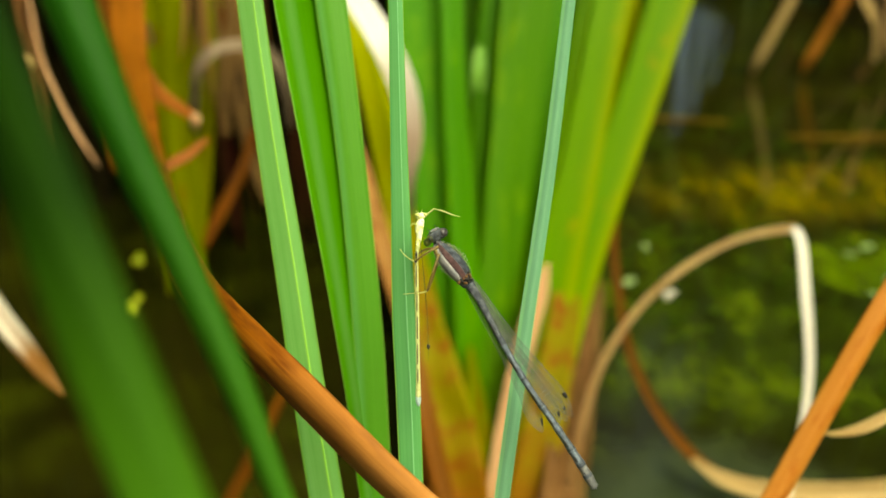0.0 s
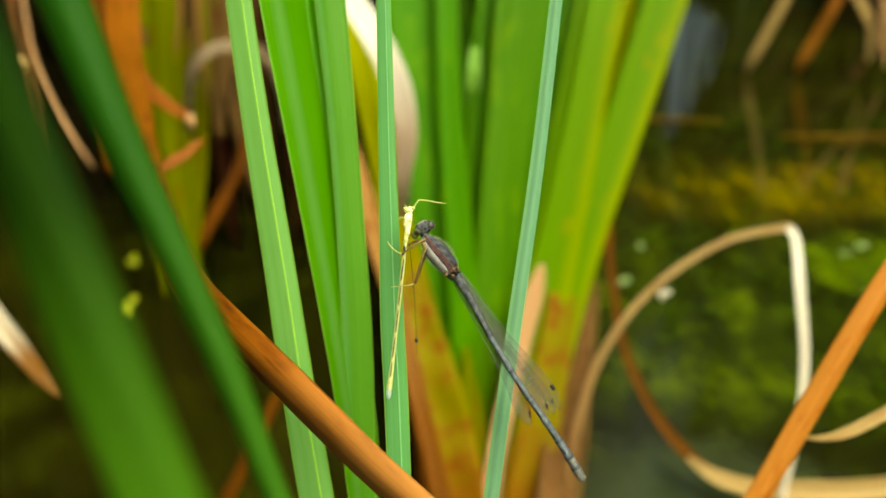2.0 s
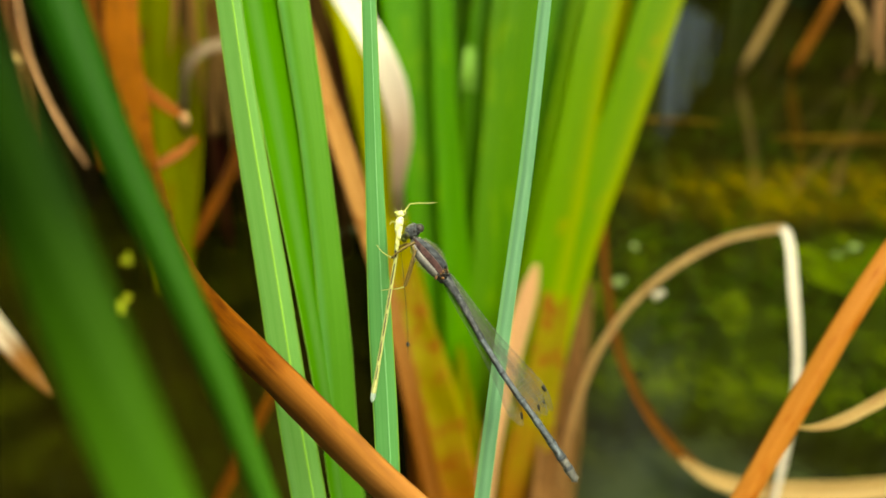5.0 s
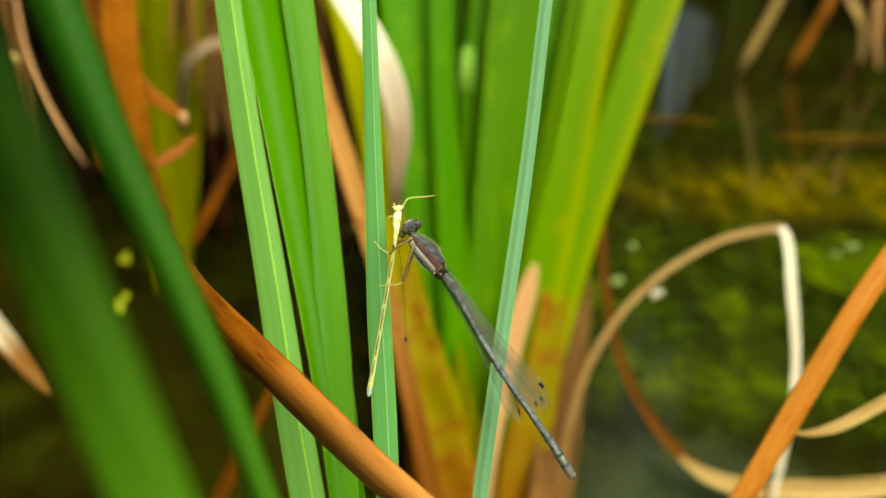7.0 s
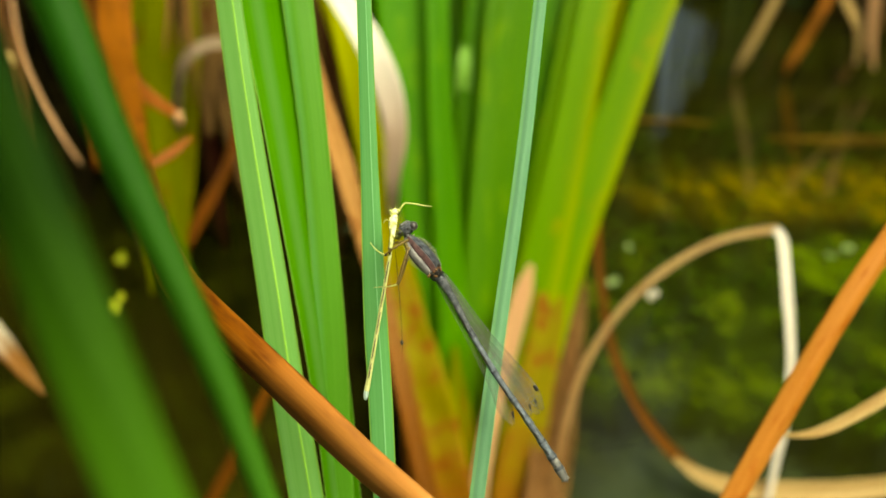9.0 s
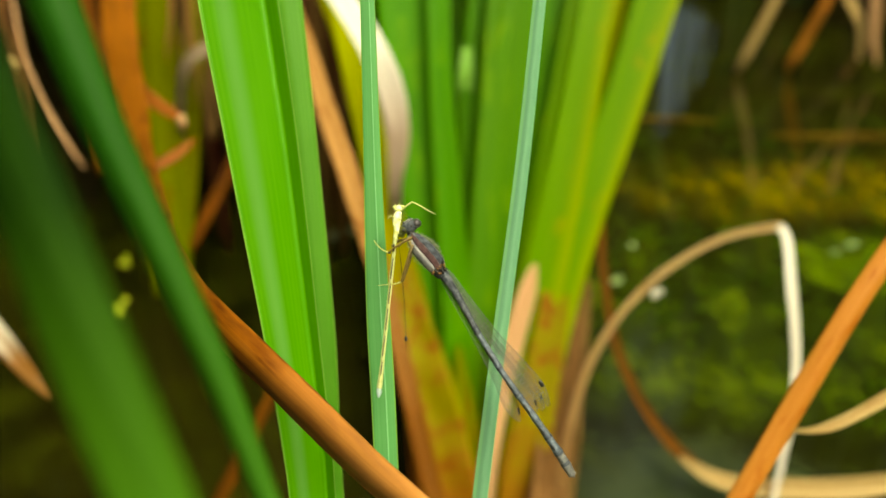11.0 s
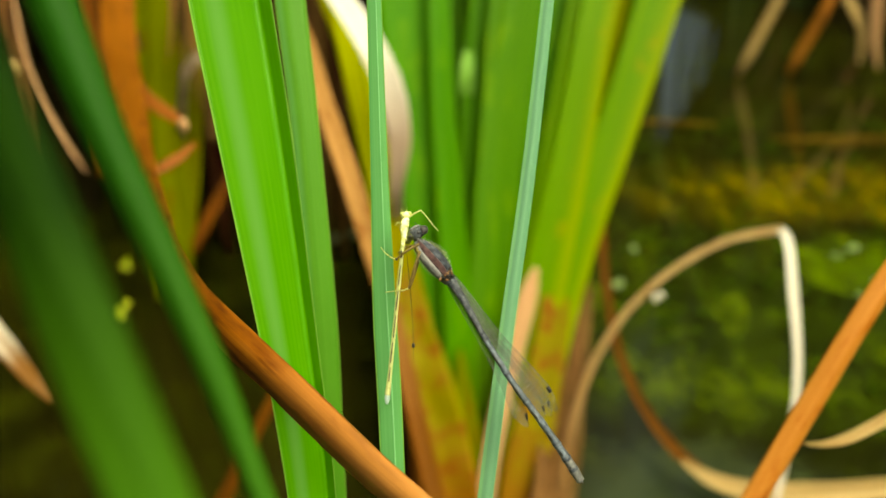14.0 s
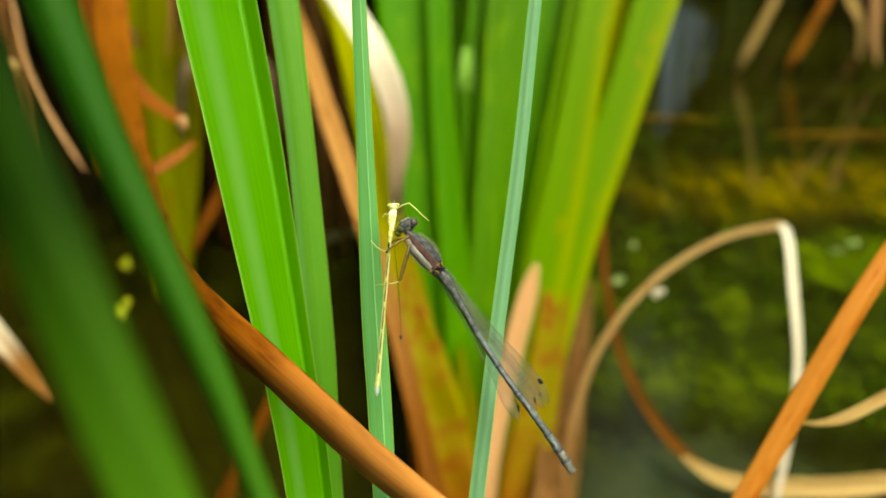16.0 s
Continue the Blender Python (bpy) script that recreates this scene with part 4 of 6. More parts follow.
# ---- the damselfly and its prey ----
RIGHT, DOWN = Vector((1, 0, 0)), Vector((0, -0.469, -0.883))


def spot(u, v, w=0.0):
    """A point of an insect, in mm to the right of, below and in front of its middle."""
    return RIGHT * u + DOWN * v + FRONT * w


def rod(points, radius, sides=8, steps=4, flat=1.0):
    """A tapering rod through rows of (right, down, in front)."""
    pts = [spot(*p) for p in points]
    radii = radius if isinstance(radius, (list, tuple)) else [radius] * len(pts)
    return tube([tuple(p) for p in pts], radii, (0, 0, 0), steps, sides, flat)


def plate(points, radius, arc, proud, sides=9, steps=6):
    """A curved plate lying on a rod: arc runs from 0 at its lower edge over 0.25 in front to 0.5 at its upper edge."""
    rows = spline([(*spot(*p), r) for p, r in zip(points, radius)], steps)
    bm = bmesh.new()
    rings = []
    for i, r in enumerate(rows):
        p = Vector(r[:3])
        t = (Vector(rows[min(i + 1, len(rows) - 1)][:3]) - Vector(rows[max(i - 1, 0)][:3])).normalized()
        side = t.cross(FRONT).normalized()
        out_ = side.cross(t).normalized()
        f = i / (len(rows) - 1)
        mid, half = (arc[0] + arc[1]) / 2, (arc[1] - arc[0]) / 2 * min(1.0, 0.35 + 5 * f * (1 - f) + 0.06 * noise.noise(Vector((f * 9, arc[0] * 7, 2.0))))
        loop = []
        for deep in (proud, -0.05):
            ks = range(sides + 1) if deep == proud else range(sides, -1, -1)
            for k in ks:
                a = 2 * math.pi * (mid + half * (2 * k / sides - 1))
                lift = deep * (1 - abs(2 * k / sides - 1) ** 4) if deep > 0 else deep
                loop.append(bm.verts.new((p + (side * math.cos(a) + out_ * math.sin(a)) * (r[3] + lift)) * MM))
        rings.append(loop)
    n = len(rings[0])
    for a, b in zip(rings, rings[1:]):
        for k in range(n):
            bm.faces.new([a[k], a[(k + 1) % n], b[(k + 1) % n], b[k]])
    for ring in (rings[0], rings[-1]):
        bm.faces.new(ring)
    return bm


def lump(u, v, w, along, across, deep, angle):
    """An ellipsoid whose long axis leans by angle degrees from the right, downwards."""
    a = radians(angle)
    x, y = RIGHT * math.cos(a) + DOWN * math.sin(a), RIGHT * -math.sin(a) + DOWN * math.cos(a)
    return blob(spot(u, v, w), (x * along, y * across, FRONT * deep), (0, 0, 0), 14, 20)


def joined(meshes):
    whole = bmesh.new()
    for bm in meshes:
        me = bpy.data.meshes.new("piece")
        bm.to_mesh(me)
        bm.free()
        whole.from_mesh(me)
        bpy.data.meshes.remove(me)
    return whole


def wing_film():
    m, nt, bsdf, out = start("clear_wing_film")
    bsdf.inputs["Base Color"].default_value = (0.14, 0.15, 0.13, 1)
    bsdf.inputs["Roughness"].default_value = 0.35
    clear = nt.nodes.new("ShaderNodeBsdfTransparent")
    mx = nt.nodes.new("ShaderNodeMixShader")
    v = mapped(nt, (1, 1, 1), "Object")
    r = nt.nodes.new("ShaderNodeMapRange")
    r.inputs[3].default_value, r.inputs[4].default_value = 0.04, 0.17
    nt.links.new(noise_of(nt, v, 700.0, 3.0), r.inputs[0])
    run = nt.nodes.new("ShaderNodeSeparateXYZ")
    nt.links.new(nt.nodes.new("ShaderNodeTexCoord").outputs["UV"], run.inputs[0])
    dense = node(nt, "ShaderNodeMapRange")  # the film is denser towards the root of the wing
    dense.inputs[1].default_value, dense.inputs[2].default_value = 0.15, 0.95
    dense.inputs[3].default_value, dense.inputs[4].default_value = 0.26, 0.0
    nt.links.new(run.outputs[1], dense.inputs[0])
    total = node(nt, "ShaderNodeMath")
    nt.links.new(r.outputs[0], total.inputs[0])
    nt.links.new(dense.outputs[0], total.inputs[1])
    nt.links.new(total.outputs[0], mx.inputs[0])
    nt.links.new(clear.outputs[0], mx.inputs[1])
    nt.links.new(bsdf.outputs[0], mx.inputs[2])
    nt.links.new(mx.outputs[0], out.inputs["Surface"])
    return m


FILM = wing_film()
VEIN = mottled("brown_wing_vein", (0.035, 0.037, 0.03), (0.15, 0.15, 0.12), 900.0, 0.5, 0.0)
SHELL = mottled("slate_grey_shell", (0.026, 0.029, 0.037), (0.085, 0.094, 0.11), 2000.0, 0.6, 0.8, c=(0.20, 0.21, 0.225), stops=(0.38, 0.52, 0.66), sheen=0.3)
ABDOMEN = mottled("blue_grey_abdomen", (0.040, 0.050, 0.066), (0.105, 0.13, 0.165), 1800.0, 0.34, 0.5, c=(0.25, 0.29, 0.34), stops=(0.34, 0.52, 0.72))
TAIL = mottled("beige_grey_tail", (0.055, 0.058, 0.062), (0.15, 0.15, 0.148), 1500.0, 0.4, 0.5, c=(0.33, 0.315, 0.29), stops=(0.34, 0.52, 0.72))
JOINT = mottled("dark_slate_joint", (0.02, 0.024, 0.03), (0.06, 0.072, 0.09), 2600.0, 0.4, 0.3)
SIDE = mottled("pale_grey_side", (0.15, 0.145, 0.15), (0.31, 0.30, 0.31), 1000.0, 0.75, 0.6, c=(0.48, 0.45, 0.41), stops=(0.34, 0.50, 0.68), sheen=0.25)
MAROON = mottled("maroon_stripe", (0.018, 0.009, 0.011), (0.085, 0.036, 0.036), 1900.0, 0.65, 0.6, c=(0.12, 0.075, 0.07), stops=(0.36, 0.54, 0.72), sheen=0.25)
CHEST = mottled("tan_chest", (0.16, 0.12, 0.045), (0.34, 0.27, 0.10), 1500.0, 0.7, 0.5, sheen=0.2)
PALE_HAIR = mottled("pale_straw_hair", (0.30, 0.28, 0.20), (0.46, 0.43, 0.32), 900.0, 0.7, 0.0)
BLACK = mottled("black_shell", (0.006, 0.006, 0.006), (0.02, 0.018, 0.015), 3000.0, 0.35, 0.2)
EYE = mottled("dark_slate_eye", (0.022, 0.020, 0.022), (0.090, 0.078, 0.078), 3000.0, 0.3, 0.1)
FACE = mottled("olive_face", (0.035, 0.046, 0.006), (0.10, 0.11, 0.014), 3000.0, 0.45, 0.2)
BACK = mottled("dark_slate_back", (0.014, 0.017, 0.025), (0.062, 0.073, 0.092), 1500.0, 0.6, 0.7, c=(0.15, 0.17, 0.19), stops=(0.38, 0.53, 0.68), sheen=0.3)
AMBER = mottled("amber_wing_root", (0.09, 0.04, 0.010), (0.24, 0.12, 0.035), 3000.0, 0.4, 0.3)
LEG = mottled("amber_brown_leg", (0.07, 0.042, 0.007), (0.21, 0.14, 0.028), 3000.0, 0.45, 0.2)
PALE_LEG = mottled("pale_yellow_leg", (0.42, 0.45, 0.10), (0.60, 0.62, 0.22), 3000.0, 0.45, 0.2)
LEMON = mottled("pale_lemon_body", (0.74, 0.74, 0.20), (0.90, 0.90, 0.54), 1700.0, 0.4, 0.3, c=(0.94, 0.94, 0.80), stops=(0.38, 0.52, 0.66))
STRAW_BODY = mottled("straw_abdomen", (0.42, 0.44, 0.13), (0.60, 0.62, 0.27), 3000.0, 0.4, 0.3)
PALE_BLUE = mottled("pale_blue_tip", (0.30, 0.42, 0.38), (0.46, 0.58, 0.54), 3000.0, 0.4, 0.2)

DAMSELFLY = thing("damselfly", (0.78, 78.88, 206.64), "slate-grey damselfly with folded clear wings eating its prey", "damselfly")


def wing(parent, spine, face_turn, seed, stigma=(0.86, 0.93), veins=(0.02, 0.16, 0.30, 0.46, 0.64, 0.82, 0.98)):
    """A stalked clear wing: film, a fan of veins with cross veins, and a dark mark near the tip. spine: rows of right, down, in front, width."""
    world = [(*spot(*r[:3]), r[3]) for r in spine]
    shape = dict(steps=10, thick=0.012, turn=face_turn)
    film = part("wing", ribbon(world, (0, 0, 0), across=6, **shape), FILM, parent, "clear narrow wing")
    lines = []
    for k in veins:
        lines.append(ribbon(world, (0, 0, 0), across=1, span=(k - 0.008, k + 0.008), lift=0.012, **shape))
    rows = spline(world, 10)
    rnd = random.Random(seed)
    for i in range(12, len(rows) - 2):
        p, q = Vector(rows[i][:3]), Vector(rows[i + 1][:3])
        t = (q - p).normalized()
        side = Matrix.Rotation(radians(face_turn), 3, t) @ t.cross(FRONT).normalized()
        for a, b in zip(veins, veins[1:]):
            if rnd.random() < 0.75:
                s = p + (q - p) * rnd.random()
                w = rows[i][3]
                lines.append(tube([tuple(s + side * (a - 0.5) * w), tuple(s + side * (b - 0.5) * w)], [0.013, 0.013], (0, 0, 0), 1, 4))
    if lines:
        part("vein_net", joined(lines), VEIN, film)
    n = len(rows)
    lo, hi = int(n * stigma[0]), int(n * stigma[1])
    part("wing_mark", ribbon([tuple(r) for r in rows[lo:hi + 1]], (0, 0, 0), steps=2, across=2, span=(0.0, 0.22), thick=0.03, turn=face_turn, lift=0.01), BLACK, film, "small dark wing mark")
    return film


def build_damselfly():
    d = DAMSELFLY
    head = part("head", lump(-1.494, -2.689, 0.0, 1.02, 0.70, 0.72, -28), SHELL, d, "dark slate-grey head")
    part("eye", lump(-0.777, -2.988, 0.16, 0.50, 0.50, 0.55, -28), EYE, head, "dark slate bulging eye")
    part("eye", lump(-2.151, -2.271, 0.22, 0.44, 0.42, 0.50, -28), FACE, head, "olive-rimmed dark eye")
    part("pupil", lump(-2.151, -2.271, 0.52, 0.25, 0.24, 0.24, -28), BLACK, head)
    part("pupil", lump(-1.315, -2.689, 0.64, 0.16, 0.15, 0.14, -28), BLACK, head)
    part("pupil", lump(-0.837, -2.51, 0.52, 0.20, 0.13, 0.16, -28), BLACK, head)
    part("brow", lump(-1.733, -3.227, 0.30, 0.62, 0.16, 0.36, -28), SIDE, head, "pale grey brow")
    part("face", lump(-2.45, -1.912, 0.0, 0.42, 0.36, 0.42, 60), FACE, head, "olive-green mouthparts")
    for tip in [(-2.39, -3.406, 0.12), (-1.613, -3.765, 0.179)]:
        root = (tip[0] + 0.35, tip[1] + 0.5, 0.5)
        part("antenna", rod([root, (tip[0] + 0.1, tip[1] + 0.15, 0.6), (tip[0] - 0.1, tip[1], 0.6)], [0.05, 0.03, 0.015], 6), BLACK, head)
    part("neck", lump(-1.374, -1.912, 0.0, 0.55, 0.42, 0.45, 50), BLACK, d)
    trunk, girth = [(-1.374, -1.853, 0), (-1.016, -1.255, 0.06), (-0.239, -0.299, 0.12), (0.478, 0.538, 0.12), (1.135, 1.374, 0.06), (1.494, 2.032, 0), (1.853, 2.689, 0)], [0.448, 0.807, 1.076, 1.106, 1.016, 0.777, 0.508]
    thorax = part("thorax", rod(trunk, girth, 24, 6), SHELL, d, "slate-grey thorax with a maroon shoulder stripe")
    part("side_plate", plate(trunk[:6], girth[:6], (-0.14, 0.212), 0.02), SIDE, thorax, "pale lavender-grey side")
    part("shoulder_stripe", plate(trunk[:6], girth[:6], (0.216, 0.312), 0.02), MAROON, thorax, "maroon shoulder stripe")
    part("back_plate", plate(trunk[:6], girth[:6], (0.318, 0.62), 0.02), BACK, thorax, "dark slate-blue back")
    part("chest", lump(-1.35, -0.85, 0.45, 0.62, 0.34, 0.36, 58), CHEST, thorax, "yellowish-tan chest")
    part("side_dot", lump(0.538, 1.733, 0.62, 0.12, 0.10, 0.12, 40), BLACK, thorax)
    roots = random.Random(12)
    for u, v in [(1.554, 1.613), (1.912, 1.195), (2.092, 1.554), (1.255, 2.151), (1.554, 2.331), (1.733, 1.912), (1.912, 2.151), (1.076, 1.912), (1.374, 1.793), (2.151, 1.912), (0.896, 2.271), (1.733, 1.434)]:
        part("wing_root", lump(u, v, 0.62 + roots.uniform(0.0, 0.32), roots.uniform(0.20, 0.34), roots.uniform(0.10, 0.17), 0.22, roots.uniform(0, 180)), AMBER if roots.random() < 0.55 else BLACK, thorax, "amber and black wing root")
    # abdomen: ten segments, slim in the middle and clubbed towards the tip
    path = spline([(1.494, 1.673, 0), (3.167, 4.362, 0), (5.08, 7.948, 0), (7.052, 11.354, 0), (8.904, 14.282, 0), (10.637, 16.733, 0), (12.251, 19.123, 0), (13.804, 21.513, 0), (15.239, 23.904, 0)], 12)
    length = len(path) - 1
    cuts = [0.0, 0.05, 0.14, 0.28, 0.42, 0.56, 0.69, 0.80, 0.88, 0.95, 1.0]
    wide = [0.62, 0.53, 0.41, 0.35, 0.345, 0.365, 0.40, 0.45, 0.51, 0.53, 0.44]
    for k in range(10):
        rows = [path[round(length * (cuts[k] + (cuts[k + 1] - cuts[k]) * f))] for f in (0, 0.12, 0.5, 0.86, 1)]
        r0, r1 = wide[k], wide[k + 1]
        seg = part("abdomen_segment", rod([tuple(r) for r in rows], [r0 * 1.02, r0 * 0.93, (r0 + r1) * 0.46, r1 * 0.95, r1 * 1.06], 12, 3), TAIL if k > 7 else ABDOMEN if k > 2 else SHELL, d, "beige-grey tail segment" if k > 7 else "blue-grey abdomen segment")
        e = cuts[k + 1] - 0.008
        if k < 9:
            a, b, c = (path[min(length, max(0, round(length * (e + o))))] for o in (-0.010, 0.0, 0.010))
            if tuple(a) != tuple(b) and tuple(b) != tuple(c):
                part("joint_ring", rod([tuple(a), tuple(b), tuple(c)], [r1 * 0.96, r1 * 1.03, r1 * 0.96], 12, 2), JOINT, seg, "dark joint ring")
        if 1 < k < 9:
            top = [path[round(length * (cuts[k] + (cuts[k + 1] - cuts[k]) * f))] for f in (0.35, 0.55, 0.8)]
            part("back_mark", rod([(p[0] - 0.12, p[1] + 0.08, p[2] + r1 * 0.72) for p in top], [0.04, 0.14, 0.05], 8, 3, 0.5), BLACK, seg, "dark mark on the segment")
    for du in (-0.12, 0.12):
        part("tail_clasper", rod([(path[-1][0] + du, path[-1][1], 0), (path[-1][0] + du + 0.12, path[-1][1] + 0.3, 0)], [0.14, 0.04], 6), SHELL, d)
    # wings folded back along the abdomen
    wing(d, [(1.374, 1.195, -0.06, 0.299), (2.39, 2.331, -0.179, 0.717), (4.303, 5.139, -0.299, 1.076), (6.813, 8.725, -0.359, 1.374), (9.502, 12.071, -0.359, 1.793), (11.773, 14.94, -0.299, 1.793), (12.968, 16.613, -0.299, 0.359)], 8, 1, stigma=(0.80, 0.835), veins=(0.02, 0.10, 0.30, 0.62, 0.98))
    wing(d, [(1.315, 1.255, -0.12, 0.299), (2.211, 2.51, -0.239, 0.717), (4.064, 5.438, -0.418, 1.076), (6.454, 9.143, -0.478, 1.374), (9.083, 12.609, -0.478, 1.793), (11.294, 15.537, -0.478, 1.793), (12.43, 17.091, -0.478, 0.359)], -6, 2, stigma=(0.86, 0.90), veins=(0.02, 0.14, 0.44, 0.98))
    wing(d, [(1.195, 1.434, -0.299, 0.299), (2.032, 2.689, -0.418, 0.657), (3.825, 5.677, -0.598, 0.956), (6.215, 9.382, -0.657, 1.255), (8.785, 12.968, -0.657, 1.673), (10.697, 15.776, -0.478, 1.673), (11.653, 17.33, -0.478, 0.359)], 4, 3, stigma=(0.88, 0.92), veins=(0.02, 0.20, 0.52, 0.98))
    wing(d, [(1.016, 1.613, -0.478, 0.179), (1.673, 2.988, -0.598, 0.239), (3.287, 5.976, -0.657, 0.359), (5.498, 9.92, -0.717, 0.598), (7.589, 13.745, -0.717, 1.135), (9.024, 16.733, -0.657, 1.613), (9.8, 18.286, -0.657, 0.359)], -10, 4)
    # legs
    for spine, radii, material in (
        ([(-1.255, -1.494, 0.837), (-2.092, -1.076, 1.076), (-2.868, -0.598, 1.135), (-3.705, 0.06, 1.016)], [0.165, 0.13, 0.11, 0.09], LEG),
        ([(-1.195, -0.717, 0.956), (-1.613, 0.478, 1.195), (-2.032, 1.793, 1.195), (-2.45, 3.167, 1.016)], [0.165, 0.14, 0.115, 0.085], LEG),
        ([(-1.494, -1.315, -0.239), (-2.211, -1.315, -0.359), (-2.928, -1.076, -0.478), (-3.526, -0.598, -0.478)], [0.155, 0.131, 0.12, 0.09], LEG),
        ([(-1.076, -0.598, -0.239), (-1.494, 0.598, -0.359), (-1.912, 1.912, -0.418), (-2.331, 3.107, -0.478)], [0.155, 0.131, 0.12, 0.09], LEG),
    ):
        part("leg", rod(spine, radii, 8, 4), material, d, "amber-brown leg")
    for spine, radii in (
        ([(-3.705, 0.06, 1.016), (-4.243, -0.179, 0.837), (-4.84, -0.657, 0.478), (-5.319, -1.255, 0.12)], [0.09, 0.06, 0.051, 0.036]),
        ([(-2.45, 3.167, 1.016), (-3.167, 3.347, 0.837), (-4.004, 3.406, 0.478), (-4.96, 3.526, 0.12)], [0.078, 0.057, 0.048, 0.033]),
    ):
        part("leg", rod(spine, radii, 8, 4), PALE_LEG, d, "thin pale lower leg")
    rnd = random.Random(31)
    hairs = []
    for (u0, v0, w0), (u1, v1, w1) in [((-1.255, -1.494, 0.837), (-3.705, 0.06, 1.016)), ((-1.195, -0.717, 0.956), (-2.45, 3.167, 1.016)), ((-3.705, 0.06, 1.016), (-5.319, -1.255, 0.12)), ((-2.45, 3.167, 1.016), (-4.96, 3.526, 0.12))]:
        for _ in range(14):
            f = rnd.uniform(0.2, 1.0)
            u, v, w = u0 + (u1 - u0) * f, v0 + (v1 - v0) * f, w0 + (w1 - w0) * f
            a, n = rnd.uniform(0, 6.28), rnd.uniform(0.2, 0.45)
            hairs.append(rod([(u, v, w), (u + n * math.cos(a), v + n * math.sin(a), w + 0.1)], [0.012, 0.005], 4, 1))
    tagged(part("bristle", joined(hairs), BLACK, d, "fine dark leg bristles"), kind="stuff")
    down = []
    for _ in range(620):
        f, side = rnd.random(), rnd.choice((-1, 1))
        u, v = -1.255, -1.673
        eu, ev = 1.733, 2.032
        bow = 1.15 * math.sin(math.pi * min(1, 0.12 + 0.8 * f)) * side
        u, v = u + (eu - u) * f + bow * 0.78, v + (ev - v) * f - bow * 0.62
        n = rnd.uniform(0.12, 0.42)
        down.append(rod([(u - bow * 0.08, v + bow * 0.06, rnd.uniform(-0.3, 0.6)), (u + side * n * 0.78 + rnd.uniform(-0.1, 0.1), v - side * n * 0.62, rnd.uniform(-0.2, 0.7))], [0.011, 0.004], 3, 1))
    tagged(part("fine_hair", joined(down), PALE_HAIR, thorax, "fine pale body hair"), kind="stuff")
    part("leg_joint", lump(-3.645, 0.06, 1.0, 0.17, 0.12, 0.14, 20), BLACK, d)


build_damselfly()

PREY = thing("captured_damselfly", (-2.91, 78.49, 206.99), "pale lemon-yellow small damselfly hanging in its captor's grip", "damselfly")


def build_prey():
    p = PREY
    head = part("head", lump(0.594, -4.576, 0, 0.52, 0.36, 0.42, -20), LEMON, p, "pale lemon head")
    part("eye", lump(0.178, -4.695, 0.15, 0.22, 0.2, 0.24, 0), PALE_LEG, head)
    part("eye", lump(1.01, -4.754, 0.15, 0.22, 0.2, 0.24, 0), PALE_LEG, head)
    for a, b in [((0.357, -4.873), (0, -5.23)), ((0.654, -4.932), (0.713, -5.289))]:
        part("antenna", rod([(*a, 0.1), ((a[0] + b[0]) / 2, (a[1] + b[1]) / 2, 0.15), (*b, 0.1)], [0.05, 0.035, 0.015], 6), PALE_LEG, head)
    part("thorax", rod([(0.654, -4.398, 0), (0.535, -3.922, 0), (0.416, -3.209, 0), (0.416, -2.496, 0), (0.297, -1.783, 0), (0.238, -1.189, 0)], [0.239, 0.41, 0.43, 0.31, 0.23, 0.16], 14, 5), LEMON, p, "pale lemon thorax")
    scraps = random.Random(5)
    for u, v in [(0.773, -4.041), (0.178, -3.744), (0.713, -3.447), (0.119, -2.971), (0.654, -2.734), (0.535, -2.08)]:
        part("torn_shell", lump(u, v, scraps.uniform(0.1, 0.4), scraps.uniform(0.14, 0.24), scraps.uniform(0.08, 0.14), 0.12, scraps.uniform(0, 180)), LEMON, p)
    part("waist", rod([(0.297, -1.545, 0), (0.178, -0.832, 0), (0.119, 0, 0)], [0.239, 0.191, 0.179], 10, 4), STRAW_BODY, p)
    part("dark_mark", lump(0.119, -0.475, 0.22, 0.42, 0.12, 0.1, 92), BLACK, p)
    part("leg", rod([(0.178, -3.566, 0.238), (-0.238, -3.803, 0.297), (-0.535, -3.447, 0.297)], [0.072, 0.06, 0.042], 6), PALE_LEG, p)
    wing(p, [(0.475, -2.377, -0.178, 0.119), (0.594, -1.189, -0.238, 0.238), (0.891, 1.783, -0.297, 0.713), (1.189, 5.348, -0.357, 1.07), (1.367, 8.914, -0.357, 1.07), (1.367, 10.697, -0.297, 0.238)], 78, 9, stigma=(0.80, 0.84), veins=())
    part("wing_mark", lump(1.367, 9.152, -0.2, 0.27, 0.18, 0.06, 85), BLACK, p, "black wing mark")


build_prey()
PREY_ABDOMEN = part("abdomen", rod([(0.119, -0.297, 0), (0.119, 0.891, 0), (0.178, 4.754, 0), (0.238, 8.914, 0), (0.297, 12.48, 0), (0.297, 14.262, 0), (0.297, 14.619, 0)], [0.165, 0.19, 0.21, 0.21, 0.235, 0.29, 0.27], 12, 6), STRAW_BODY, PREY, "long thin straw-coloured abdomen")
part("tail_tip", rod([(0.297, 14.084, 0), (0.297, 14.5, 0), (0.327, 14.976, 0), (0.327, 15.392, 0)], [0.26, 0.29, 0.27, 0.11], 12, 3), PALE_BLUE, PREY_ABDOMEN, "pale blue tail tip")
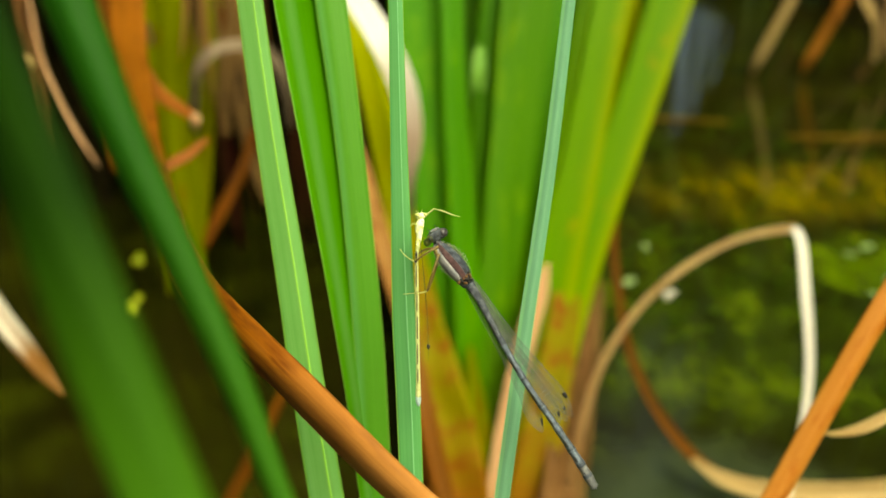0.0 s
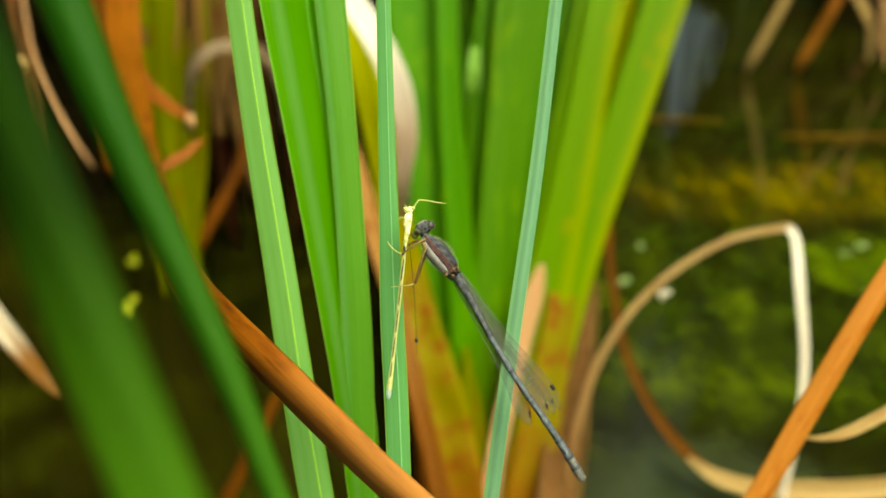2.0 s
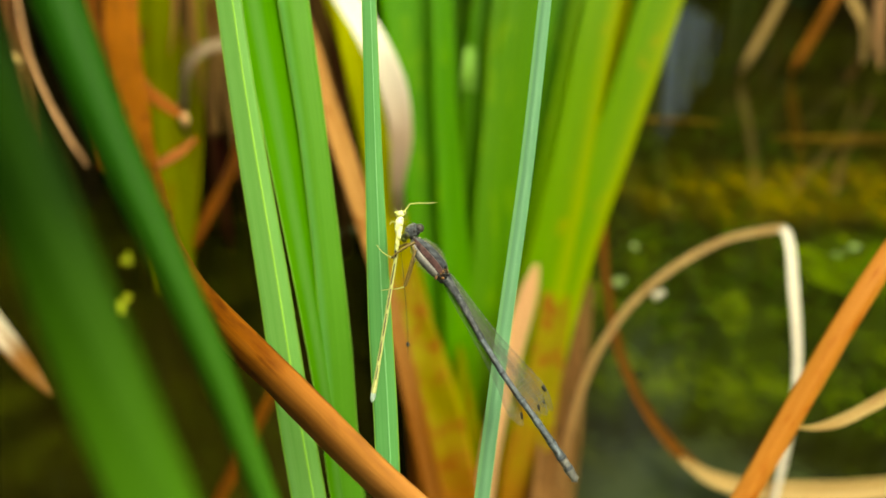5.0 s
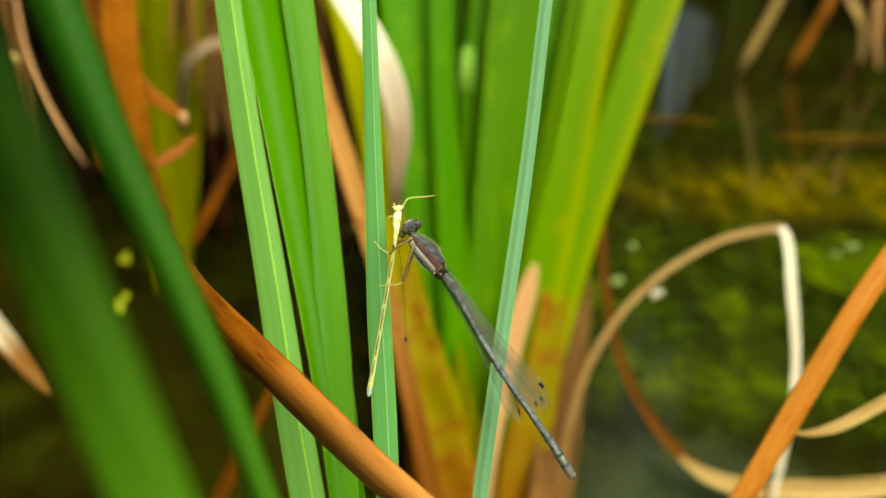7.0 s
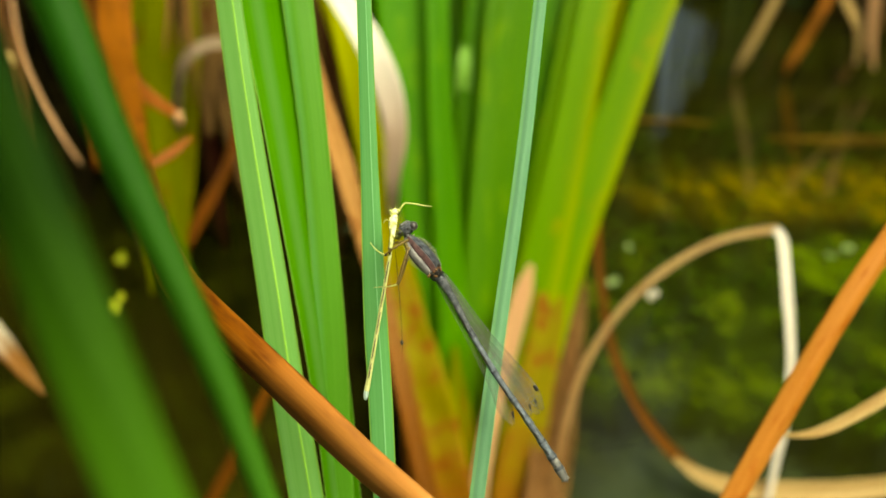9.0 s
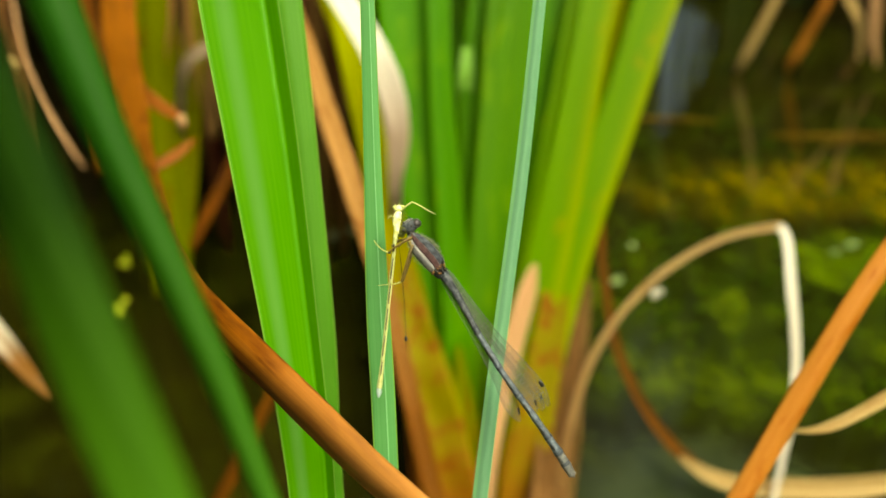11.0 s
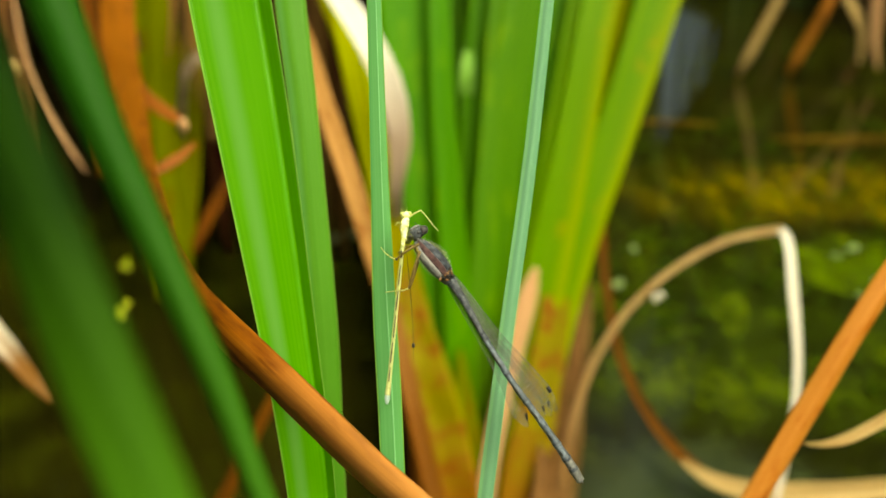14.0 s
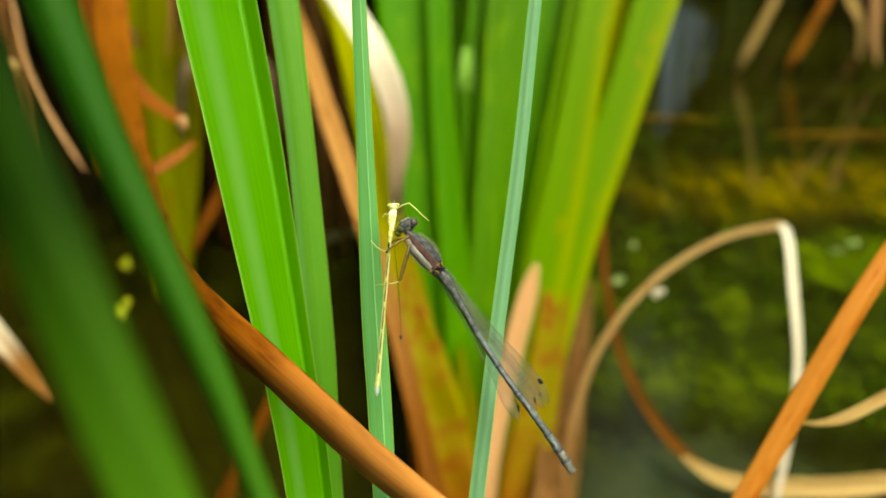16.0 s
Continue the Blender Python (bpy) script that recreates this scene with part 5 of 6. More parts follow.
for a, b in [((0.119, 0.594), (0.119, 2.852)), ((0.178, 3.268), (0.178, 5.467)), ((0.208, 5.943), (0.238, 8.32)), ((0.238, 8.795), (0.238, 10.994)), ((0.267, 11.41), (0.297, 13.312))]:
    part("back_line", rod([(*a, 0.19), ((a[0] + b[0]) / 2, (a[1] + b[1]) / 2, 0.22), (*b, 0.21)], [0.045, 0.062, 0.05], 8, 4, 0.6), BLACK, PREY_ABDOMEN, "dark back line")
LEG_ROOT = spot(0.773, -4.279, 0.1) * MM
KNEE = spot(*[(1.189, -1.07)][0]) * MM
PREY_LEG = part("leg", rod([(0, 0, 0), (0.594, -0.594, 0.059), (1.189, -1.07, 0.059)], [0.102, 0.084, 0.066], 8, 4), PALE_LEG, PREY, "raised bent pale leg")
PREY_TIBIA = part("shin", rod([(0, 0, 0), (0.891, 0.238, 0), (1.842, 0.594, 0), (2.734, 0.832, 0)], [0.072, 0.066, 0.06, 0.036], 8, 4), PALE_LEG, PREY_LEG)

leaf("floating_leaf", [(x, y, 3.0, w) for x, y, z, w in [(-77.51, 470.78, 0.08, 2.83), (-70.96, 475.65, 0.73, 9.27), (-62.01, 483, 1.76, 12.26), (-52.49, 490.39, 2.88, 9.48), (-44.8, 495.34, 3.67, 2.2)]], leaf_material("pale_drowned_leaf", (0.05, 0.08, 0.03), (0.09, 0.13, 0.06), (0.14, 0.18, 0.09), rough=0.5, through_light=0.1), "pale grey-green drowned leaf floating in the dark water", rib=HUSK, rib_label="brown midrib", face=Vector((0, 0, 1)), cup=0.06, thick=0.5)

# ---- floating plants ----
DUCKWEED = mottled("yellow_green_duckweed", (0.26, 0.34, 0.008), (0.52, 0.54, 0.03), 400.0, 0.4, 0.2)
for (x, y, z), fronds in (((-184.69, 453.1, 0.92), 5), ((-172.57, 405.89, -0.54), 6), ((-174.45, 398.28, -2.06), 3)):
    raft = thing("duckweed", (x, y, 1.0), "small raft of yellow-green duckweed fronds", "duckweed", "duckweed rafts")
    r = random.Random(fronds + int(x))
    for _ in range(fronds):
        a, d = r.uniform(0, 6.28), r.uniform(0.5, 4.5)
        part("frond", blob((x + d * math.cos(a), y + 1.6 * d * math.sin(a), r.uniform(0.8, 2.2)), ((r.uniform(1.6, 2.8), 0.6, 0.3), (-0.5, r.uniform(1.8, 3.0), 0.6), (0, 0, 0.5)), (x, y, 1.0), 6, 10), DUCKWEED, raft)


LEAFLET = mottled("pale_green_leaflet", (0.16, 0.24, 0.07), (0.34, 0.44, 0.18), 200.0, 0.5, 0.3, c=(0.50, 0.56, 0.34))
for x, y, size, heading in [(264.3, 469.0, 5.5, 0.4), (243.2, 410.3, 4.5, 2.0), (259.1, 428.2, 3.8, 1.1), (108.0, 426.6, 6.0, 0.9), (249.5, 459.3, 3.6, 2.7), (126.3, 470.0, 4.0, 1.6)]:
    leaflet = thing("floating_leaflet", (x, y, 2.0), "pale green leaflet floating flat on the pond", "leaflet", "floating leaflets")
    run, out_ = Vector((math.cos(heading), math.sin(heading), 0)), Vector((-math.sin(heading), math.cos(heading), 0))
    rows = [(*(Vector((x, y, 2.0)) + run * size * f + out_ * size * 0.15 * f * f), size * w) for f, w in ((-1.0, 0.1), (-0.5, 0.8), (0.1, 1.0), (0.6, 0.7), (1.0, 0.1))]
    part("blade", ribbon(rows, (x, y, 2.0), steps=4, across=6, fold=0.08, thick=0.4, face=Vector((0, 0, 1)), seed=int(x)), LEAFLET, leaflet)


def build_pond_weed():
    """Tangled soft weed that lies at the surface of the open water: fine bent strands with small leaves."""
    rnd = random.Random(12)
    verts, faces = [], []
    tufts = [(rnd.uniform(0.05, 0.75), rnd.uniform(0.30, 0.72)) for _ in range(60)]
    for cx, cy in tufts:
        for _ in range(rnd.randint(12, 34)):
            x, y = rnd.gauss(cx, 0.016), rnd.gauss(cy, 0.020)
            a, s = rnd.uniform(0, 6.28), rnd.uniform(0.002, 0.006)
            z = rnd.uniform(0.0002, 0.0022)
            dx, dy = math.cos(a) * s, math.sin(a) * s
            n = len(verts)
            verts += [(x - dx, y - dy, z), (x + dy * 0.4, y - dx * 0.4, z + 0.001), (x + dx, y + dy, z), (x - dy * 0.4, y + dx * 0.4, z + 0.001)]
            faces.append((n, n + 1, n + 2, n + 3))
    me = bpy.data.meshes.new("pond_weed")
    me.from_pydata(verts, [], faces)
    me.materials.append(mottled("soft_green_pond_weed", (0.015, 0.027, 0.001), (0.04, 0.07, 0.002), 60.0, 0.8, 0.0, sheen=0.03, c=(0.10, 0.14, 0.007)))
    tagged(new("pond_weed", me), "soft green weed floating in loose tufts on the pond", "pond weed", kind="stuff")


build_pond_weed()

# ---- the far dry reeds ----
for spine, material in [
    ([(348.46, 838.78, 123.47, 7.97), (338.12, 839.3, 81.85, 8.71), (326.84, 842.75, 45.74, 9.48), (317.49, 848.07, 13.14, 7.99), (316.7, 860.11, -6.81, 2.92)], STRAW),
    ([(396.27, 838.78, 123.47, 8.5), (385.49, 836.74, 77.04, 9.8), (375.92, 841.44, 43.27, 10.6), (367.74, 847.53, 12.13, 9.14), (370.45, 860.93, -5.26, 2.92)], ORANGE),
    ([(373.41, 810.51, 112.91, 8.29), (396.27, 816.33, 81.26, 10.09), (418.15, 823.96, 53, 9.8), (426.12, 828.35, 18.65, 3.9)], STRAW),
    ([(454.7, 831.3, 109.4, 7.97), (444.29, 831.63, 67.42, 8.71), (432.81, 836.2, 33.42, 7.81), (417.42, 837.35, -7.03, 6.28), (416.5, 837.59, -27.87, 2.31)], HUSK),
    ([(422.62, 815.38, 122.06, 9.32), (422.83, 816.33, 81.26, 10.62), (430.68, 821.41, 48.19, 8.71), (443.97, 825.73, 13.72, 2.79)], TAN),
]:
    leaf("dry_reed", spine, material, "dry reed leaf drooping to the far water's edge", group="dry reeds at the bank", fold=0.2, thick=1.0)


def motions():
    walk(REED_STEM, [
        (0, pose(0.00074, 0.02953, -0.01, 0, 0, 0)),
        (0.5, pose(0.00041, 0.02974, -0.00998, 0.05, 0.01, -0.06)),
        (1, pose(0.00089, 0.02995, -0.00994, 0.09, -0.13, 0.05)),
        (1.5, pose(0.00042, 0.02992, -0.00995, 0.08, -0.07, -0.09)),
        (2, pose(-0.00037, 0.02957, -0.01, 0.01, -0.01, -0.35)),
        (2.5, pose(0.00042, 0.02951, -0.00999, -0.01, -0.2, -0.31)),
        (3, pose(0.00047, 0.02938, -0.01001, -0.03, -0.25, -0.31)),
        (3.5, pose(0.00072, 0.02956, -0.00998, 0, -0.45, -0.41)),
        (4, pose(0.00158, 0.02949, -0.00996, -0.01, -0.64, -0.32)),
        (6.5, pose(0.0017, 0.02954, -0.00997, 0, -0.81, -0.5)),
        (7, pose(0.00141, 0.02925, -0.01, -0.06, -0.71, -0.5)),
        (7.5, pose(0.00182, 0.02915, -0.01003, -0.08, -0.68, -0.56)),
        (8, pose(0.00206, 0.0292, -0.01004, -0.07, -0.6, -0.77)),
        (8.5, pose(0.00249, 0.0292, -0.01, -0.07, -0.79, -0.65)),
        (9, pose(0.00297, 0.02947, -0.00994, -0.02, -1.14, -0.58)),
        (11.5, pose(0.00013, 0.02969, -0.00994, 0.03, -0.42, -0.67)),
        (12, pose(0.00142, 0.03025, -0.00985, 0.15, -0.68, -0.45)),
        (12.5, pose(0.00213, 0.03058, -0.00983, 0.23, -0.75, -0.49)),
        (13, pose(0.00102, 0.03016, -0.00988, 0.13, -0.45, -0.59)),
        (13.5, pose(0.00056, 0.03028, -0.00986, 0.16, -0.4, -0.62)),
        (14, pose(0.00066, 0.03063, -0.00984, 0.24, -0.39, -0.62)),
        (14.5, pose(0.001, 0.03036, -0.00984, 0.18, -0.57, -0.6)),
        (15, pose(0.00074, 0.02947, -0.00992, -0.03, -0.65, -0.65)),
        (15.5, pose(0.00146, 0.02994, -0.00986, 0.08, -0.85, -0.57)),
        (16, pose(0.00096, 0.02979, -0.00985, 0.04, -0.78, -0.41)),
    ])
    walk(RIGHT_LEAF, [
        (0, pose(-0.01049, 0.03414, -0.01, 0, 0, 0)),
        (0.5, pose(-0.01073, 0.03436, -0.00998, 0.05, -0.01, -0.05)),
        (1, pose(-0.0111, 0.03458, -0.00991, 0.09, 0.08, -0.06)),
        (1.5, pose(-0.01086, 0.03454, -0.00998, 0.08, -0.06, -0.1)),
        (2, pose(-0.01076, 0.0342, -0.01007, 0.01, -0.22, -0.23)),
        (2.5, pose(-0.01045, 0.03414, -0.0101, -0.01, -0.28, -0.27)),
        (3, pose(-0.01031, 0.03402, -0.01012, -0.03, -0.36, -0.26)),
        (3.5, pose(-0.0097, 0.03418, -0.01019, 0, -0.66, -0.3)),
        (4, pose(-0.00938, 0.0341, -0.01021, -0.01, -0.71, -0.29)),
        (6.5, pose(-0.00939, 0.0342, -0.01021, 0, -0.83, -0.49)),
        (7, pose(-0.01034, 0.03396, -0.01017, -0.06, -0.54, -0.59)),
        (7.5, pose(-0.00833, 0.03379, -0.01029, -0.08, -0.96, -0.41)),
        (8, pose(-0.00562, 0.03376, -0.01042, -0.08, -1.54, -0.26)),
        (8.5, pose(-0.00612, 0.03374, -0.01044, -0.08, -1.49, -0.28)),
        (9, pose(-0.00857, 0.03414, -0.01026, -0.02, -1.04, -0.63)),
        (11.5, pose(-0.00982, 0.0343, -0.01024, 0.03, -0.75, -0.49)),
        (12, pose(-0.01037, 0.03491, -0.01007, 0.15, -0.52, -0.53)),
        (12.5, pose(-0.00824, 0.03518, -0.01014, 0.23, -0.98, -0.37)),
        (13, pose(-0.00918, 0.03477, -0.01016, 0.13, -0.73, -0.45)),
        (13.5, pose(-0.01086, 0.03495, -0.01004, 0.16, -0.33, -0.65)),
        (14, pose(-0.0101, 0.03528, -0.01003, 0.24, -0.51, -0.55)),
        (14.5, pose(-0.01017, 0.03501, -0.0101, 0.18, -0.58, -0.59)),
        (15, pose(-0.01078, 0.03412, -0.01023, -0.02, -0.56, -0.69)),
        (15.5, pose(-0.01064, 0.03461, -0.01016, 0.08, -0.61, -0.7)),
        (16, pose(-0.01084, 0.03437, -0.01022, 0.04, -0.63, -0.49)),
    ])
    walk(RIBBED_LEAF, [
        (0, pose(0.00816, 0.03803, -0.01, 0, 0, 0)),
        (0.5, pose(0.00774, 0.03822, -0.01, 0.05, 0.08, -0.1)),
        (1, pose(0.00747, 0.0384, -0.01002, 0.09, 0.13, -0.08)),
        (1.5, pose(0.00779, 0.03841, -0.00992, 0.08, -0.03, -0.12)),
        (2, pose(0.00753, 0.03806, -0.00994, 0.01, -0.11, -0.29)),
        (2.5, pose(0.00751, 0.03797, -0.00997, -0.01, -0.12, -0.35)),
        (3, pose(0.00764, 0.03783, -0.01, -0.03, -0.17, -0.36)),
        (3.5, pose(0.00816, 0.03803, -0.00988, 0, -0.44, -0.41)),
        (4, pose(0.00854, 0.03799, -0.00982, -0.01, -0.56, -0.37)),
        (6.5, pose(0.00963, 0.03801, -0.00978, 0, -0.81, -0.5)),
        (7, pose(0.0092, 0.03773, -0.00984, -0.06, -0.72, -0.49)),
        (7.5, pose(0.00875, 0.03757, -0.00998, -0.08, -0.56, -0.62)),
        (8, pose(0.00973, 0.03764, -0.00989, -0.07, -0.81, -0.66)),
        (8.5, pose(0.00856, 0.03759, -0.01001, -0.07, -0.5, -0.81)),
        (9, pose(0.00941, 0.03786, -0.00989, -0.01, -0.72, -0.8)),
        (11.5, pose(0.00894, 0.03823, -0.00962, 0.03, -0.69, -0.52)),
        (16, pose(0.00873, 0.03836, -0.00951, 0.04, -0.69, -0.46)),
    ])
    walk(BROAD_LEAF, [
        (0, pose(-0.00312, 0.04257, -0.01215, -1.53, 7.78, 14.95)),
        (0.5, pose(-0.00235, 0.04326, -0.0122, -1.43, 7.21, 13.8)),
        (1, pose(-0.00082, 0.04393, -0.01221, -1.37, 6.47, 12.81)),
        (1.5, pose(-0.00039, 0.04434, -0.01225, -1.31, 5.89, 11.6)),
        (2, pose(0.0002, 0.04442, -0.01236, -1.29, 5.3, 10.29)),
        (2.5, pose(-0.00209, 0.04388, -0.01241, -1.34, 6.22, 11.24)),
        (3, pose(-0.00397, 0.04327, -0.01242, -1.41, 6.94, 12.32)),
        (3.5, pose(-0.00413, 0.04299, -0.01227, -1.54, 7.12, 13.53)),
        (4, pose(-0.00274, 0.04301, -0.01221, -1.65, 6.63, 13.58)),
        (6.5, pose(-0.00085, 0.04342, -0.01219, -1.67, 5.88, 12.77)),
        (7, pose(-0.00129, 0.04313, -0.01223, -1.71, 5.98, 12.78)),
        (7.5, pose(-0.00203, 0.04301, -0.01233, -1.69, 6.16, 12.63)),
        (8, pose(-0.00201, 0.04306, -0.01236, -1.68, 6.17, 12.45)),
        (8.5, pose(-0.00404, 0.04303, -0.01244, -1.56, 6.68, 12.21)),
        (9, pose(-0.00264, 0.04329, -0.01236, -1.58, 6.31, 12.29)),
        (11.5, pose(0.00506, 0.03434, -0.00695, 0.03, -0.14, -0.82)),
        (12, pose(0.00697, 0.03496, -0.00675, 0.15, -0.57, -0.51)),
        (12.5, pose(0.00818, 0.03528, -0.00667, 0.23, -0.78, -0.47)),
        (13, pose(0.0076, 0.03488, -0.00669, 0.13, -0.66, -0.48)),
        (13.5, pose(0.0064, 0.03497, -0.00676, 0.16, -0.36, -0.64)),
        (14, pose(0.00724, 0.03534, -0.00666, 0.24, -0.57, -0.52)),
        (14.5, pose(0.00608, 0.03476, -0.0067, -0.13, 0.11, 1.28)),
        (15, pose(0.00593, 0.03355, -0.00666, -0.63, 0.6, 3.17)),
        (15.5, pose(0.0062, 0.0337, -0.00656, -0.76, 0.92, 4.65)),
        (16, pose(0.0047, 0.03333, -0.00657, -0.92, 1.48, 5.67)),
    ])
    walk(SLIM_LEAF, [
        (0, pose(0.00192, 0.045, -0.00969, 0, 0.25, -0.13)),
        (1.5, pose(-0.00328, 0.04526, -0.00984, 0.07, 1.4, -0.87)),
        (2, pose(-0.00537, 0.04489, -0.00996, -0.01, 1.81, -1.31)),
        (3, pose(-0.00238, 0.04477, -0.00987, -0.04, 0.81, -0.87)),
        (3.5, pose(0.0023, 0.0451, -0.00951, 0, -0.64, -0.31)),
        (4, pose(0.00281, 0.04506, -0.00945, -0.01, -0.89, -0.19)),
        (6.5, pose(0.0006, 0.045, -0.00966, 0, -0.4, -0.72)),
        (8.5, pose(-0.00316, 0.04459, -0.00996, -0.08, 0.56, -1.38)),
        (9, pose(-0.00165, 0.04485, -0.00986, -0.02, 0.17, -1.27)),
        (11.5, pose(-0.00584, 0.04589, -0.01014, 0.03, 0.72, -1.28)),
        (12, pose(-0.00394, 0.04645, -0.00998, 0.16, 0.34, -0.98)),
        (12.5, pose(-0.00468, 0.04676, -0.01003, 0.24, 0.59, -1.19)),
        (13, pose(-0.00507, 0.04635, -0.01004, 0.13, 0.65, -1.18)),
        (13.5, pose(-0.00672, 0.04646, -0.01006, 0.15, 1.07, -1.4)),
        (14, pose(-0.0057, 0.0468, -0.00998, 0.23, 0.82, -1.25)),
        (14.5, pose(-0.00584, 0.04654, -0.01003, 0.17, 0.81, -1.33)),
        (15, pose(-0.00486, 0.04567, -0.01009, -0.02, 0.49, -1.25)),
        (15.5, pose(-0.00451, 0.04611, -0.01004, 0.08, 0.42, -1.24)),
        (16, pose(-0.00598, 0.04595, -0.01006, 0.03, 0.71, -1.21)),
    ])
    walk(SLANT_LEAF, [
        (0, pose(0.05297, -0.00992, -0.01, 0, 0, 0)),
        (1.5, pose(0.05291, -0.00964, -0.00998, 0.08, -0.02, -0.12)),
        (3.5, pose(0.05235, -0.01051, -0.01004, 0.01, -0.03, -0.63)),
        (7, pose(0.05312, -0.01092, -0.00982, -0.06, -0.25, -0.74)),
        (9, pose(0.05411, -0.01089, -0.00962, -0.01, -0.47, -0.93)),
        (12.5, pose(0.05188, -0.00971, -0.0101, 0.23, -0.03, -0.87)),
        (14.5, pose(0.05148, -0.00995, -0.01009, 0.18, 0.05, -0.92)),
        (16, pose(0.05094, -0.01052, -0.01014, 0.04, 0.16, -0.91)),
    ])
    walk(RUST_LEAF, [
        (0, pose(0.034, 0.038, -0.008, 0, 0, 0)),
        (1.5, pose(0.03484, 0.03839, -0.00776, 0.08, -0.25, 0)),
        (3.5, pose(0.03483, 0.03774, -0.00779, 0, -0.35, -0.46)),
        (7, pose(0.03782, 0.03793, -0.00657, -0.07, -1.19, -0.24)),
        (9, pose(0.0399, 0.03831, -0.00579, -0.03, -1.81, -0.22)),
        (12.5, pose(0.03502, 0.03845, -0.00795, 0.23, -0.45, -0.65)),
        (14.5, pose(0.03921, 0.03908, -0.0062, 0.17, -1.56, -0.07)),
        (16, pose(0.04073, 0.03895, -0.00546, 0.03, -1.95, 0.21)),
    ])
    walk(ORANGE_LEAF, [
        (0, pose(-0.01007, 0.06908, -0.01, 0, 0, 0)),
        (0.5, pose(-0.00997, 0.06908, -0.01036, 0.05, -0.3, 0.11)),
        (1, pose(-0.01114, 0.06957, -0.00976, 0.09, 0.07, -0.05)),
        (1.5, pose(-0.01098, 0.06942, -0.01003, 0.08, -0.09, -0.09)),
        (2, pose(-0.01435, 0.06966, -0.00914, 0.01, 0.65, -0.69)),
        (2.5, pose(-0.01357, 0.06945, -0.00946, -0.01, 0.37, -0.62)),
        (3, pose(-0.01411, 0.06947, -0.00923, -0.03, 0.48, -0.7)),
        (3.5, pose(-0.01455, 0.06961, -0.00936, 0, 0.27, -0.79)),
        (4, pose(-0.01407, 0.06947, -0.00952, -0.01, 0.15, -0.75)),
        (6.5, pose(-0.01468, 0.06987, -0.00901, 0, 0.33, -1.11)),
        (7, pose(-0.01599, 0.06982, -0.00864, -0.06, 0.74, -1.27)),
        (7.5, pose(-0.01671, 0.06981, -0.00857, -0.08, 0.73, -1.31)),
        (8, pose(-0.01606, 0.06975, -0.00887, -0.06, 0.38, -1.29)),
        (8.5, pose(-0.0154, 0.06951, -0.00926, -0.07, 0.2, -1.18)),
        (9, pose(-0.01443, 0.06962, -0.0095, -0.01, -0.12, -1.12)),
        (11.5, pose(-0.01698, 0.07016, -0.00869, 0.03, 0.95, -1.4)),
        (12, pose(-0.01607, 0.07083, -0.00827, 0.15, 1.08, -1.37)),
        (12.5, pose(-0.01448, 0.07091, -0.00867, 0.23, 0.54, -1.17)),
        (13, pose(-0.01532, 0.0706, -0.00856, 0.13, 0.94, -1.33)),
        (13.5, pose(-0.01516, 0.07049, -0.00893, 0.16, 0.75, -1.22)),
        (14, pose(-0.0157, 0.07122, -0.00814, 0.23, 1.16, -1.43)),
        (14.5, pose(-0.01528, 0.07058, -0.00893, 0.18, 0.65, -1.24)),
        (15, pose(-0.01505, 0.06934, -0.00985, -0.02, 0.25, -1.12)),
        (15.5, pose(-0.01415, 0.06979, -0.00977, 0.08, 0.05, -1.05)),
        (16, pose(-0.01591, 0.06985, -0.00932, 0.04, 0.64, -1.17)),
    ])
    walk(CURLED_LEAF, [
        (0, pose(0.07097, 0.12506, 0.14434, 0, 0, 0)),
        (0.5, pose(0.07021, 0.12377, 0.14197, 0.05, 0.03, -0.07)),
        (1, pose(0.06998, 0.1239, 0.14206, 0.09, -0.04, 0.01)),
        (1.5, pose(0.06933, 0.124, 0.14252, 0.08, 0.02, -0.15)),
        (2, pose(0.06876, 0.12426, 0.1436, 0.01, 0, -0.35)),
        (2.5, pose(0.06874, 0.1244, 0.14402, -0.01, -0.06, -0.38)),
        (3, pose(0.06824, 0.12448, 0.14428, -0.03, -0.17, -0.36)),
        (3.5, pose(0.06768, 0.12568, 0.14692, 0, -0.27, -0.5)),
        (4, pose(0.06836, 0.12504, 0.14577, -0.01, -0.28, -0.51)),
        (6.5, pose(0.06783, 0.12471, 0.1457, 0, -0.53, -0.65)),
        (7, pose(0.06787, 0.1242, 0.14471, -0.06, -0.44, -0.64)),
        (7.5, pose(0.06697, 0.1259, 0.14798, -0.08, -0.56, -0.62)),
        (8, pose(0.06795, 0.12541, 0.14742, -0.07, -0.69, -0.72)),
        (8.5, pose(0.06751, 0.12494, 0.1465, -0.07, -0.56, -0.78)),
        (9, pose(0.06699, 0.12394, 0.14478, -0.01, -0.66, -0.83)),
        (11.5, pose(0.06805, 0.12449, 0.14517, 0.03, -0.02, -0.88)),
        (12, pose(0.06899, 0.12565, 0.14706, 0.15, -0.11, -0.75)),
        (12.5, pose(0.06951, 0.12433, 0.14466, 0.23, -0.32, -0.72)),
        (13, pose(0.06961, 0.12384, 0.14374, 0.14, -0.04, -0.81)),
        (13.5, pose(0.06941, 0.12395, 0.14391, 0.16, 0.09, -0.88)),
        (14, pose(0.06979, 0.12359, 0.14311, 0.24, -0.03, -0.81)),
        (14.5, pose(0.06887, 0.12324, 0.14265, 0.18, 0, -0.9)),
        (15, pose(0.06835, 0.12353, 0.14366, -0.02, 0.14, -1.07)),
        (15.5, pose(0.06897, 0.12349, 0.14355, 0.08, -0.05, -0.99)),
        (16, pose(0.06925, 0.12493, 0.14588, 0.04, 0.21, -0.94)),
    ])
